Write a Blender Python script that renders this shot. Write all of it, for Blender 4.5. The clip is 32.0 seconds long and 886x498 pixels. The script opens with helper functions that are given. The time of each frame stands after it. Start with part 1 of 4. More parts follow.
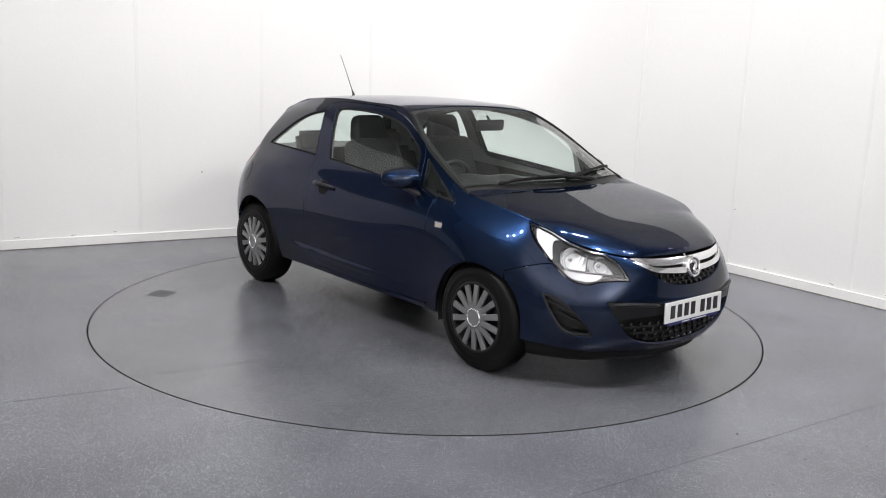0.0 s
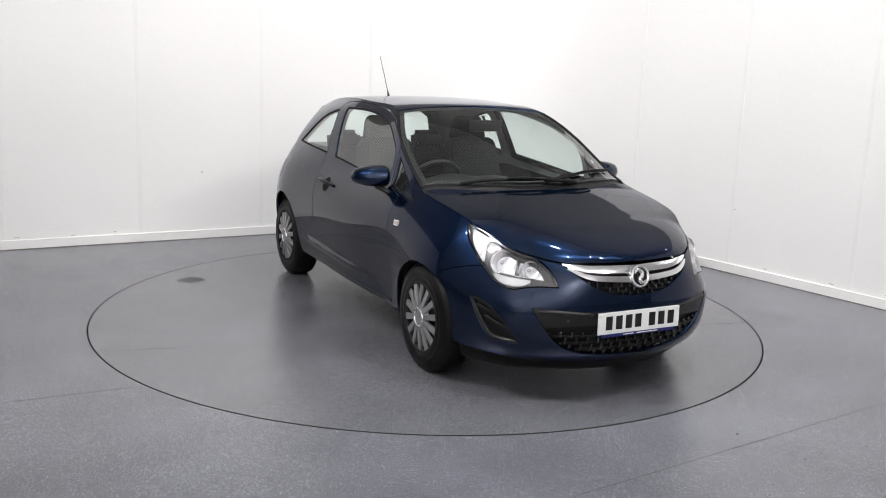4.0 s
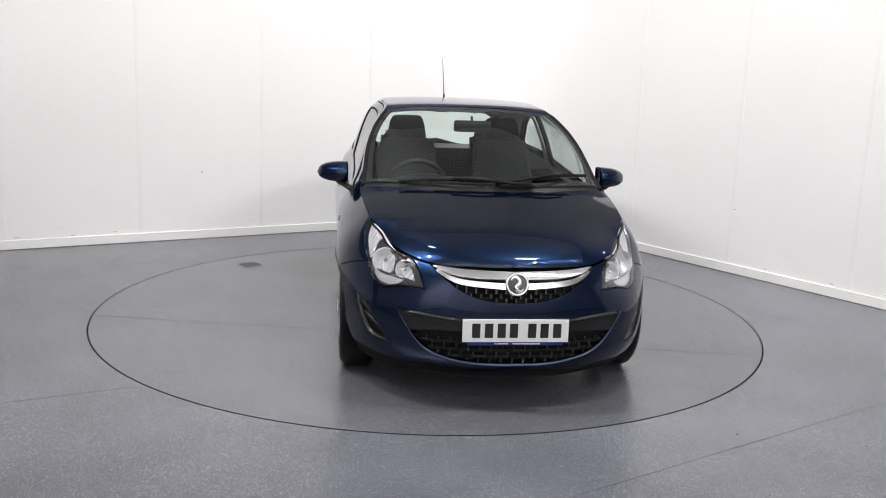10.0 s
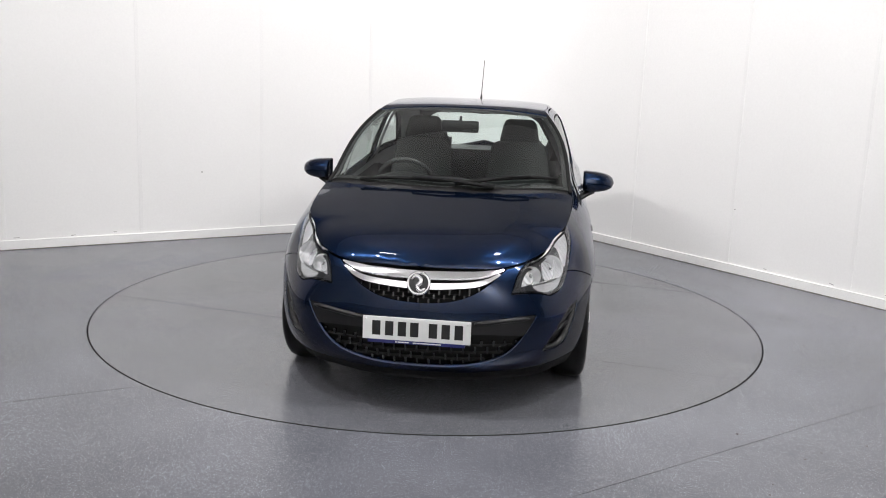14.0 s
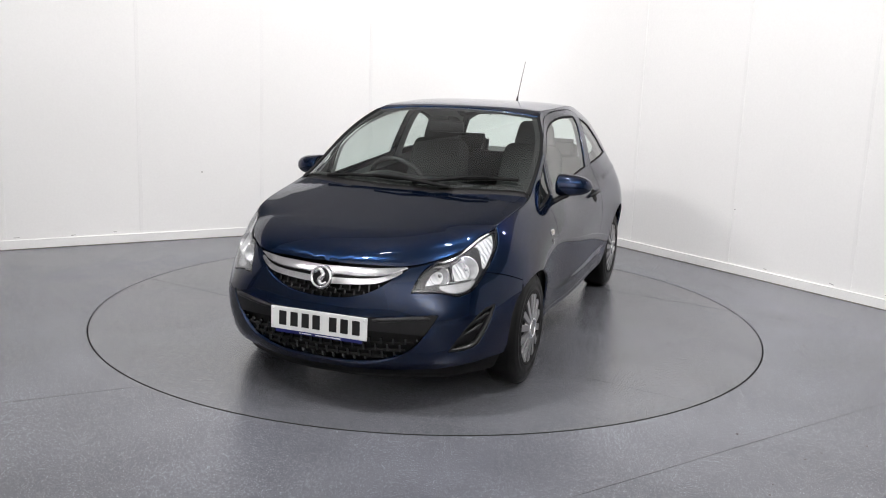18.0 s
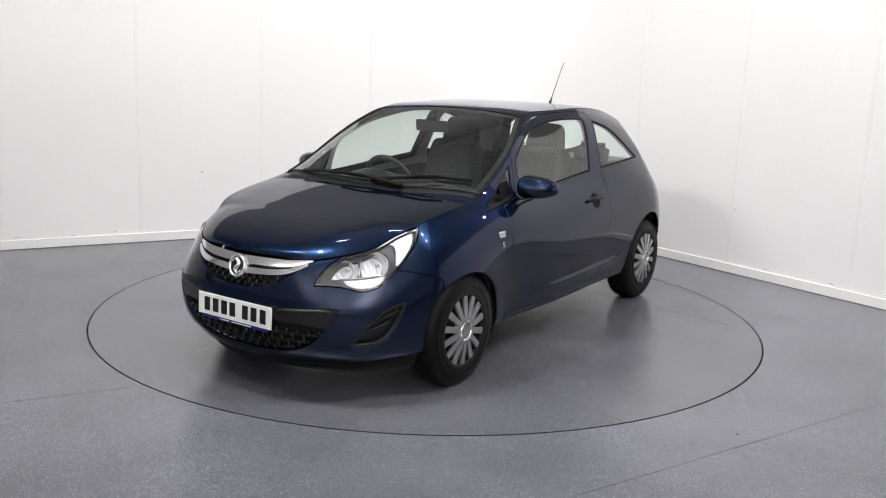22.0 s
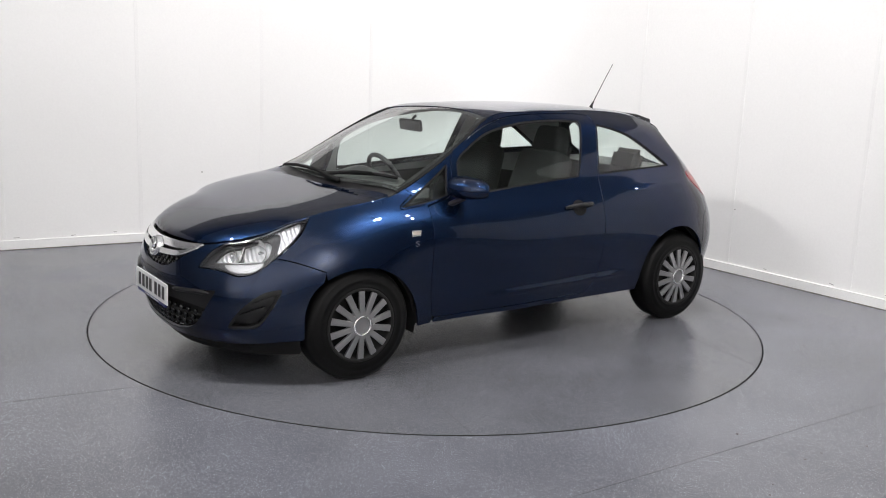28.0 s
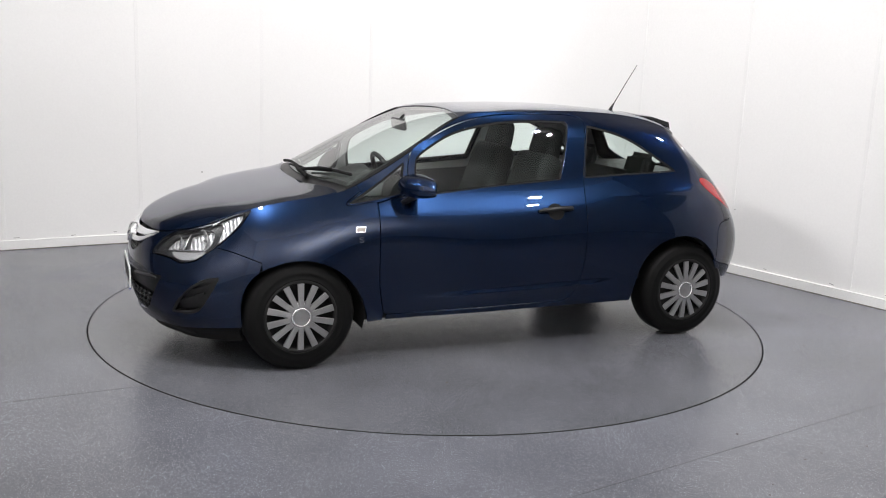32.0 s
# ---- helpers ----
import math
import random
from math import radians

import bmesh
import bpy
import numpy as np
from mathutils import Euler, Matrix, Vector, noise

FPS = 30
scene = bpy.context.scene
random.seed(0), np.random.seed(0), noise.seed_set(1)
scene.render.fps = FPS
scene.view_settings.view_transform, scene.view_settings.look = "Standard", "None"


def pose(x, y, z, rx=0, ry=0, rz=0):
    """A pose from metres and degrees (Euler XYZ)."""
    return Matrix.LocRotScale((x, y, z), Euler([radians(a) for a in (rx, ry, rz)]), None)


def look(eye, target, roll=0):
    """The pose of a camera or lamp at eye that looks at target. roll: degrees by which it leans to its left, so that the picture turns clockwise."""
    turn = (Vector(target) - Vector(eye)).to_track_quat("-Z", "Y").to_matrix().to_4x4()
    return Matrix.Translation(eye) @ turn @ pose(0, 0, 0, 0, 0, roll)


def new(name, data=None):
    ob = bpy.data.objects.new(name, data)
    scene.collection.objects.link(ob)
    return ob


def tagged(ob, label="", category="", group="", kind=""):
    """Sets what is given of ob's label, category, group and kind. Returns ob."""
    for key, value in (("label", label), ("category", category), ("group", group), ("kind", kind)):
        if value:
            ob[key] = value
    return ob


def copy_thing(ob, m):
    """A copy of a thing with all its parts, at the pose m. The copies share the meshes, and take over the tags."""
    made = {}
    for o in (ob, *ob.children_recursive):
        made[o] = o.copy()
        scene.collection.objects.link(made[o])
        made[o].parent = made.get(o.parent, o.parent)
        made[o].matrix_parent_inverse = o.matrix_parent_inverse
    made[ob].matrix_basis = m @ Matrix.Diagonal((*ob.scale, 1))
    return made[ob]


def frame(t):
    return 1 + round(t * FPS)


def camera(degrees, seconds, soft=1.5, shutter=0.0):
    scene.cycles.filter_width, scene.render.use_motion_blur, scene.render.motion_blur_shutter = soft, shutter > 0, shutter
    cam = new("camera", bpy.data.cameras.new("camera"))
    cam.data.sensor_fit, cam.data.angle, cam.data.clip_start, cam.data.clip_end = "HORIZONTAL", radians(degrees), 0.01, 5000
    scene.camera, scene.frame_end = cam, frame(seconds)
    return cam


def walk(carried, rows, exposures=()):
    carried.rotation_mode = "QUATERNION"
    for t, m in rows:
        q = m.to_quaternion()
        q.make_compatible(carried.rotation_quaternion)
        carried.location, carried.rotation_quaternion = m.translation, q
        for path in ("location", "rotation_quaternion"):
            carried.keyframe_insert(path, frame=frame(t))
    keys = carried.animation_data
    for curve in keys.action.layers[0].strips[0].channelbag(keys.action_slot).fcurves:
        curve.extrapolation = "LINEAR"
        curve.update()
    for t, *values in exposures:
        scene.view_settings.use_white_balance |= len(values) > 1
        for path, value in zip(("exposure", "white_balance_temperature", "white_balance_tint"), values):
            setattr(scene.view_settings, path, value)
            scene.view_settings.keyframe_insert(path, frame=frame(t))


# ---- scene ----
from mathutils.geometry import delaunay_2d_cdt

# ---- the camera stands still; its place and turn ----
cam = camera(51.77, 32.0, soft=1.0)
EYE, PITCH, YAW, ROLL = Vector((0, -6.1276, 1.6565)), radians(11.3316), radians(0.8313), 2.1429
AIM = EYE + Vector((math.sin(YAW) * math.cos(PITCH), math.cos(YAW) * math.cos(PITCH), -math.sin(PITCH)))
walk(cam, [(0.0, look(EYE, AIM, ROLL)), (32.0, look(EYE, AIM, ROLL))], exposures=[(0.0, 0.0), (32.0, 0.0)])

# ---- light: a closed hall under square ceiling lamps and added fill lamps, hardly any light from outside ----
world = bpy.data.worlds.new("world")
scene.world = world
world.use_nodes = True
world.node_tree.nodes["Background"].inputs[0].default_value = (0.9, 0.95, 1.0, 1)
world.node_tree.nodes["Background"].inputs[1].default_value = 0.02
CEILING, HANG = 7.5, 3.0
# each lamp: its place, the point that it is tilted towards, and its power
# last four are added fill: two wash upper walls, two behind the camera
LAMPS = [((3.70, 0.0, 3.0), (2.2, 0.2, 0.5), 6),
         ((2.75, -2.35, 3.9), (0.2, 2.4, 1.6), 27), ((3.30, -2.62, 3.9), (0.4, 2.4, 1.6), 27), ((-2.60, -2.50, 3.9), (1.2, 2.4, 1.6), 37), ((-3.10, -2.25, 3.9), (1.0, 2.4, 1.6), 37),
         ((1.35, -2.30, 3.0), (0.6, -2.4, 0.0), 30), ((-1.15, -2.15, 3.0), (-0.4, -2.3, 0.0), 35), ((-1.3, 0.3, 6.6), (-1.3, 4.4, 3.2), 120), ((1.7, 0.0, 6.6), (3.4, 2.9, 3.0), 165),
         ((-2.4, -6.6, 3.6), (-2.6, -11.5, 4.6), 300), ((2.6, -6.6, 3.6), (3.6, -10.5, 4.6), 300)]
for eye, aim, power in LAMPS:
    data = bpy.data.lights.new("panel_or_fill_light", "AREA")
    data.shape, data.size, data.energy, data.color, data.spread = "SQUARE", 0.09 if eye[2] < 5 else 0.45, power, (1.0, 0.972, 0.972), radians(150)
    lamp = new("panel_or_fill_light", data)
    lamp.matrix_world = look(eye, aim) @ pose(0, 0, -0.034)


# ---- materials ----
def material(name, color, rough=0.5, metal=0.0, **more):
    m = bpy.data.materials.new(name)
    m.use_nodes = True
    b = m.node_tree.nodes["Principled BSDF"]
    b.inputs["Base Color"].default_value = (*color, 1)
    b.inputs["Roughness"].default_value = rough
    b.inputs["Metallic"].default_value = metal
    for k, val in more.items():
        b.inputs[k.replace("_", " ")].default_value = val
    return m


def node(m, kind, inputs=None, operation="", blend_type="", feature=""):
    n = m.node_tree.nodes.new(kind)
    if operation:
        n.operation = operation
    if blend_type:
        n.blend_type = blend_type
    if feature:
        n.feature = feature
    for k, val in (inputs or {}).items():
        if isinstance(val, bpy.types.NodeSocket):
            m.node_tree.links.new(val, n.inputs[k])
        else:
            n.inputs[k].default_value = val
    return n


def link(m, a, b):
    m.node_tree.links.new(a, b)


def bsdf(m):
    return m.node_tree.nodes["Principled BSDF"]


def place_of(m):
    return node(m, "ShaderNodeTexCoord").outputs["Object"]


def ramp(m, fac, *stops):
    n = node(m, "ShaderNodeValToRGB", {"Fac": fac})
    while len(n.color_ramp.elements) < len(stops):
        n.color_ramp.elements.new(0.5)
    for e, (at, c) in zip(n.color_ramp.elements, stops):
        e.position, e.color = at, (*(c if isinstance(c, tuple) else (c, c, c)), 1)
    return n.outputs["Color"]


def mottle(m, color, scale=8.0, amount=0.25, fine=120.0, rough=None, bump=0.0, bump_scale=None):
    """Two scales of variation in tone, and if asked for in gloss and relief."""
    at = place_of(m)
    a = node(m, "ShaderNodeTexNoise", {"Vector": at, "Scale": scale, "Detail": 5.0}).outputs["Fac"]
    b = node(m, "ShaderNodeTexNoise", {"Vector": at, "Scale": fine, "Detail": 3.0}).outputs["Fac"]
    s = node(m, "ShaderNodeMath", {0: a, 1: b}, operation="ADD").outputs[0]
    lo, hi = [tuple(c * k for c in color) for k in (1 - amount, 1 + amount)]
    link(m, ramp(m, node(m, "ShaderNodeMath", {0: s, 1: 0.5}, operation="MULTIPLY").outputs[0], (0.32, lo), (0.68, hi)), bsdf(m).inputs["Base Color"])
    if rough:
        link(m, node(m, "ShaderNodeMapRange", {"Value": a, "From Min": 0.3, "From Max": 0.7, "To Min": rough[0], "To Max": rough[1]}).outputs[0], bsdf(m).inputs["Roughness"])
    if bump:
        h = b if not bump_scale else node(m, "ShaderNodeTexNoise", {"Vector": at, "Scale": bump_scale, "Detail": 4.0}).outputs["Fac"]
        link(m, node(m, "ShaderNodeBump", {"Height": h, "Strength": 1.0, "Distance": bump}).outputs[0], bsdf(m).inputs["Normal"])
    return m


def vinyl(name, tint, fleck_scale, bright, smooth, shine):
    """Grey safety flooring: blue-grey with pale and dark flecks, scuffed to uneven gloss."""
    m = material(name, tint, 0.3, 0.0, Specular_IOR_Level=shine)
    at = place_of(m)
    big = node(m, "ShaderNodeTexNoise", {"Vector": at, "Scale": 1.3, "Detail": 2.0, "Roughness": 0.45}).outputs["Fac"]
    cells = node(m, "ShaderNodeTexVoronoi", {"Vector": at, "Scale": fleck_scale}, feature="F1")
    fleck = ramp(m, cells.outputs["Color"], (0.0, 0.45), (0.30, 0.7), (0.58, 1.0), (0.72, 1.5), (0.90, bright))
    fleck_size = ramp(m, cells.outputs["Distance"], (0.38, 1.0), (0.56, 0.0))
    tone = ramp(m, big, (0.3, 0.86), (0.7, 1.12))
    pick = node(m, "ShaderNodeMixRGB", {"Fac": fleck_size, "Color1": (0.95, 0.95, 0.95, 1), "Color2": fleck}).outputs[0]
    c = node(m, "ShaderNodeMixRGB", {"Fac": 1.0, "Color1": (*tint, 1), "Color2": tone}, blend_type="MULTIPLY").outputs[0]
    c = node(m, "ShaderNodeMixRGB", {"Fac": 1.0, "Color1": c, "Color2": pick}, blend_type="MULTIPLY").outputs[0]
    link(m, c, bsdf(m).inputs["Base Color"])
    link(m, node(m, "ShaderNodeMapRange", {"Value": big, "From Min": 0.3, "From Max": 0.7, "To Min": smooth, "To Max": smooth + 0.06}).outputs[0], bsdf(m).inputs["Roughness"])
    pebble = node(m, "ShaderNodeTexNoise", {"Vector": at, "Scale": 130.0, "Detail": 2.0}).outputs["Fac"]
    link(m, node(m, "ShaderNodeBump", {"Height": pebble, "Strength": 1.0, "Distance": 0.0011}).outputs[0], bsdf(m).inputs["Normal"])
    return m


def car_paint():
    m = material("blue_metallic_paint", (0.008, 0.03, 0.11), 0.27, 0.84, Coat_Weight=0.85, Coat_Roughness=0.015, Coat_IOR=1.45, Specular_IOR_Level=0.05, Specular_Tint=(0.02, 0.08, 0.3, 1))
    at = place_of(m)
    flake = node(m, "ShaderNodeTexVoronoi", {"Vector": at, "Scale": 900.0}, feature="F1")
    link(m, ramp(m, flake.outputs["Color"], (0.1, (0.0033, 0.0090, 0.0275)), (0.7, (0.0051, 0.0144, 0.0435)), (0.98, (0.0175, 0.049, 0.120))), bsdf(m).inputs["Base Color"])
    return m


def pane(name, tint, gloss=0.02):
    """Thin car glass: see-through with a tint, mirroring by Fresnel."""
    m = bpy.data.materials.new(name)
    m.use_nodes = True
    t = m.node_tree
    t.nodes.clear()
    see = node(m, "ShaderNodeBsdfTransparent", {"Color": (*tint, 1)})
    shine = node(m, "ShaderNodeBsdfGlossy", {"Roughness": gloss})
    facing_way = node(m, "ShaderNodeLayerWeight", {"Blend": 0.5}).outputs["Facing"]
    steep = node(m, "ShaderNodeMath", {0: facing_way, 1: 4.0}, operation="POWER").outputs[0]
    fac = node(m, "ShaderNodeMath", {0: steep, 1: 0.915, 2: 0.085}, operation="MULTIPLY_ADD")
    mix = node(m, "ShaderNodeMixShader", {0: fac.outputs[0], 1: see.outputs[0], 2: shine.outputs[0]})
    out = node(m, "ShaderNodeOutputMaterial")
    link(m, mix.outputs[0], out.inputs[0])
    return m


WALL = mottle(material("white_wall_paint", (0.82, 0.82, 0.81), 0.45), (0.82, 0.82, 0.81), 0.7, 0.025, 60.0, (0.38, 0.55), 0.0002)
TRIM = mottle(material("white_trim", (0.8, 0.8, 0.79), 0.35), (0.8, 0.8, 0.79), 3.0, 0.04, 90.0)
# hall walls: shade put into the grey, lit side into the white
DIM = mottle(material("shaded_hall_wall", (0.20, 0.20, 0.20), 0.8), (0.20, 0.20, 0.20), 1.0, 0.1, 40.0)
PALE = mottle(material("lit_hall_wall", (0.76, 0.76, 0.755), 0.8), (0.76, 0.76, 0.755), 1.0, 0.08, 40.0)
CEIL = mottle(material("white_ceiling_board", (0.70, 0.70, 0.70), 0.8), (0.70, 0.70, 0.70), 2.0, 0.03, 50.0)
FLOOR = vinyl("flecked_grey_vinyl", (0.126, 0.131, 0.150), 275.0, 4.2, 0.19, 0.5)
DISC = vinyl("scuffed_grey_vinyl", (0.112, 0.116, 0.130), 240.0, 2.9, 0.15, 0.75)
SLOT = material("dark_grate_slot", (0.05, 0.05, 0.053), 0.6)
PAINT = car_paint()
BLACK = mottle(material("black_grained_plastic", (0.008, 0.008, 0.0086), 0.38, 0.0, Specular_IOR_Level=0.4), (0.008, 0.008, 0.0086), 30.0, 0.25, 700.0, (0.32, 0.46), 0.0002)
GLOSS_BLACK = material("gloss_black_plastic", (0.006, 0.006, 0.007), 0.16)
# near-black: cavity shade put into the colour, used on black parts too
VOID = material("black_and_cavity_shade", (0.004, 0.004, 0.004), 0.9)
RUBBER = mottle(material("tyre_rubber", (0.006, 0.006, 0.006), 0.45, 0.0, Specular_IOR_Level=0.14), (0.004, 0.004, 0.004), 12.0, 0.35, 240.0, (0.36, 0.55), 0.0003)
SILVER = mottle(material("silver_wheel_trim", (0.26, 0.26, 0.265), 0.36, 0.65), (0.26, 0.26, 0.265), 25.0, 0.1, 300.0)
CHROME = material("chrome", (0.82, 0.82, 0.83), 0.12, 0.92)
LAMP_SILVER = mottle(material("bright_lamp_reflector", (0.80, 0.80, 0.81), 0.24, 0.65), (0.80, 0.80, 0.81), 60.0, 0.08, 200.0, None, 0.004, 60.0)
FLUTED = mottle(material("fluted_lamp_reflector", (0.80, 0.80, 0.81), 0.28, 0.6), (0.80, 0.80, 0.81), 60.0, 0.1, 200.0)
ribs = node(FLUTED, "ShaderNodeTexWave", {"Vector": place_of(FLUTED), "Scale": 16.0, "Distortion": 3.0, "Detail Scale": 2.0}).outputs["Fac"]
link(FLUTED, node(FLUTED, "ShaderNodeBump", {"Height": ribs, "Strength": 1.0, "Distance": 0.004}).outputs[0], bsdf(FLUTED).inputs["Normal"])
BEZEL = material("dark_grey_lamp_bezel", (0.022, 0.023, 0.025), 0.3)
WIPER_BLACK = material("matte_black_rubber", (0.006, 0.006, 0.0062), 0.75, 0.0, Specular_IOR_Level=0.2)
SATIN = material("satin_chrome", (0.55, 0.55, 0.56), 0.2, 1.0)
GLASS = pane("green_tinted_glass", (0.92, 0.985, 0.96))
CLEAR = pane("clear_lens", (0.93, 0.94, 0.95))
RED_LENS = material("red_lamp_lens", (0.30, 0.005, 0.009), 0.1, 0.0, Specular_IOR_Level=0.35)
FABRIC = mottle(material("charcoal_seat_cloth", (0.012, 0.0136, 0.0136), 0.9), (0.012, 0.0136, 0.0136), 4.0, 0.15, 9.0)
GREY_TRIM = mottle(material("grey_cabin_plastic", (0.23, 0.238, 0.235), 0.6), (0.23, 0.238, 0.235), 20.0, 0.15, 400.0)
PLATE = material("white_reflective_plate", (0.72, 0.73, 0.72), 0.35)
INK = material("black_print", (0.006, 0.006, 0.006), 0.4)
NAVY = material("navy_print", (0.008, 0.012, 0.11), 0.4)
BULB = material("amber_white_lens", (0.30, 0.27, 0.24), 0.2)
GLOW = material("lamp_diffuser", (0.9, 0.9, 0.9), 0.5)
bsdf(GLOW).inputs["Emission Color"].default_value = (1, 0.985, 0.96, 1)
bsdf(GLOW).inputs["Emission Strength"].default_value = 6.0


# ---- builders ----
def solid(name, verts, faces, mat, parent=None, label="", normals=None, smooth=True):
    me = bpy.data.meshes.new(name)
    me.from_pydata([tuple(v) for v in verts], [], [tuple(f) for f in faces])
    me.materials.append(mat)
    if smooth:
        me.polygons.foreach_set("use_smooth", [True] * len(me.polygons))
    if normals is not None:
        me.normals_split_custom_set_from_vertices([tuple(n) for n in normals])
    ob = new(name, me)
    if parent:
        ob.parent = parent
    if label:
        tagged(ob, label)
    return ob


def part(name, bm, mat, parent=None, label="", smooth=False):
    me = bpy.data.meshes.new(name)
    bm.to_mesh(me)
    bm.free()
    me.materials.append(mat)
    if smooth:
        me.polygons.foreach_set("use_smooth", [True] * len(me.polygons))
        me.set_sharp_from_angle(angle=radians(40))
    ob = new(name, me)
    if parent:
        ob.parent = parent
    if label:
        tagged(ob, label)
    return ob


def box(bm, x0, x1, y0, y1, z0, z1, bevel=0.0, m=None):
    made = bmesh.ops.create_cube(bm, size=1)["verts"]
    for v in made:
        v.co = Vector(((x0 + x1) / 2 + v.co.x * (x1 - x0), (y0 + y1) / 2 + v.co.y * (y1 - y0), (z0 + z1) / 2 + v.co.z * (z1 - z0)))
    if m is not None:
        bmesh.ops.transform(bm, matrix=m, verts=made)
    if bevel:
        edges = list({e for v in made for e in v.link_edges})
        bmesh.ops.bevel(bm, geom=edges, offset=bevel, segments=2, affect="EDGES", profile=0.5)
    return bm


def lathe(profile, n=48, m=Matrix()):
    """A ring turned about y: profile of (radius, y), open or closed by its own points."""
    V, F = [], []
    k = len(profile)
    for i in range(n):
        a = 2 * math.pi * i / n
        V += [m @ Vector((r * math.cos(a), y, r * math.sin(a))) for r, y in profile]
    for i in range(n):
        for j in range(k - 1):
            a, b = i * k + j, (i + 1) % n * k + j
            F.append((a, b, b + 1, a + 1))
    return V, F


def tube(points, radius, n=8, flat=1.0):
    """A rounded bar along points; flat squeezes it upright."""
    P = [Vector(q) for q in points]
    V, F = [], []
    for i, q in enumerate(P):
        d = (P[min(i + 1, len(P) - 1)] - P[max(i - 1, 0)]).normalized()
        s = d.cross(Vector((0, 0, 1)))
        s = s.normalized() if s.length > 1e-4 else Vector((1, 0, 0))
        u = s.cross(d).normalized()
        r = radius[i] if isinstance(radius, (list, tuple)) else radius
        V += [q + s * r * math.cos(2 * math.pi * k / n) + u * r * flat * math.sin(2 * math.pi * k / n) for k in range(n)]
    for i in range(len(P) - 1):
        for k in range(n):
            F.append((i * n + k, i * n + (k + 1) % n, (i + 1) * n + (k + 1) % n, (i + 1) * n + k))
    F += [tuple(range(n))[::-1], tuple((len(P) - 1) * n + k for k in range(n))]
    return V, F


def smooth_line(points, step=0.012):
    """A curve through points."""
    k = np.array(points, float)
    s = np.concatenate([[0], np.cumsum(np.linalg.norm(np.diff(k, axis=0), axis=1))])
    return [tuple(q) for q in spline(s, k)(np.linspace(0, s[-1], max(3, int(s[-1] / step))))]


def straight(*points, step=0.02):
    out = []
    for a, b in zip(points, points[1:]):
        n = max(1, int(math.dist(a, b) / step))
        out += [tuple(np.array(a) + (np.array(b) - np.array(a)) * i / n) for i in range(n)]
    return out + [points[-1]]


def arc(cx, cy, r, a0, a1, n=40):
    return [(cx + r * math.cos(radians(a0 + (a1 - a0) * i / n)), cy + r * math.sin(radians(a0 + (a1 - a0) * i / n))) for i in range(n + 1)]


def loop(*lines):
    out = []
    for line in lines:
        for q in line:
            if not out or math.dist(q, out[-1]) > 0.003:
                out.append(q)
    if math.dist(out[0], out[-1]) <= 0.003:
        out.pop()
    return out


def mirrored(outline):
    return [(-a, b) for a, b in outline][::-1]


def inside(q, outline):
    """Which of the points q lie inside the outline."""
    o = np.array(outline)
    a, b = o, np.roll(o, -1, 0)
    hit = np.zeros(len(q), bool)
    for (x0, y0), (x1, y1) in zip(a, b):
        if y0 != y1:
            cross = (y0 > q[:, 1]) != (y1 > q[:, 1])
            hit ^= cross & (q[:, 0] < (x1 - x0) * (q[:, 1] - y0) / (y1 - y0) + x0)
    return hit


def inset(outline, d):
    """The outline drawn in by d."""
    o = np.array(outline)
    e = np.roll(o, -1, 0) - np.roll(o, 1, 0)
    n = np.stack([-e[:, 1], e[:, 0]], 1) / np.maximum(np.linalg.norm(e, axis=1), 1e-9)[:, None]
    area = (o[:, 0] * np.roll(o[:, 1], -1) - o[:, 1] * np.roll(o[:, 0], -1)).sum()
    return [tuple(q) for q in o + n * d * (1 if area > 0 else -1)]


def facing(surface, q):
    e = 1e-3
    n = np.cross(surface(q + (e, 0)) - surface(q - (e, 0)), surface(q + (0, e)) - surface(q - (0, e)))
    return n / np.maximum(np.linalg.norm(n, axis=1), 1e-12)[:, None]


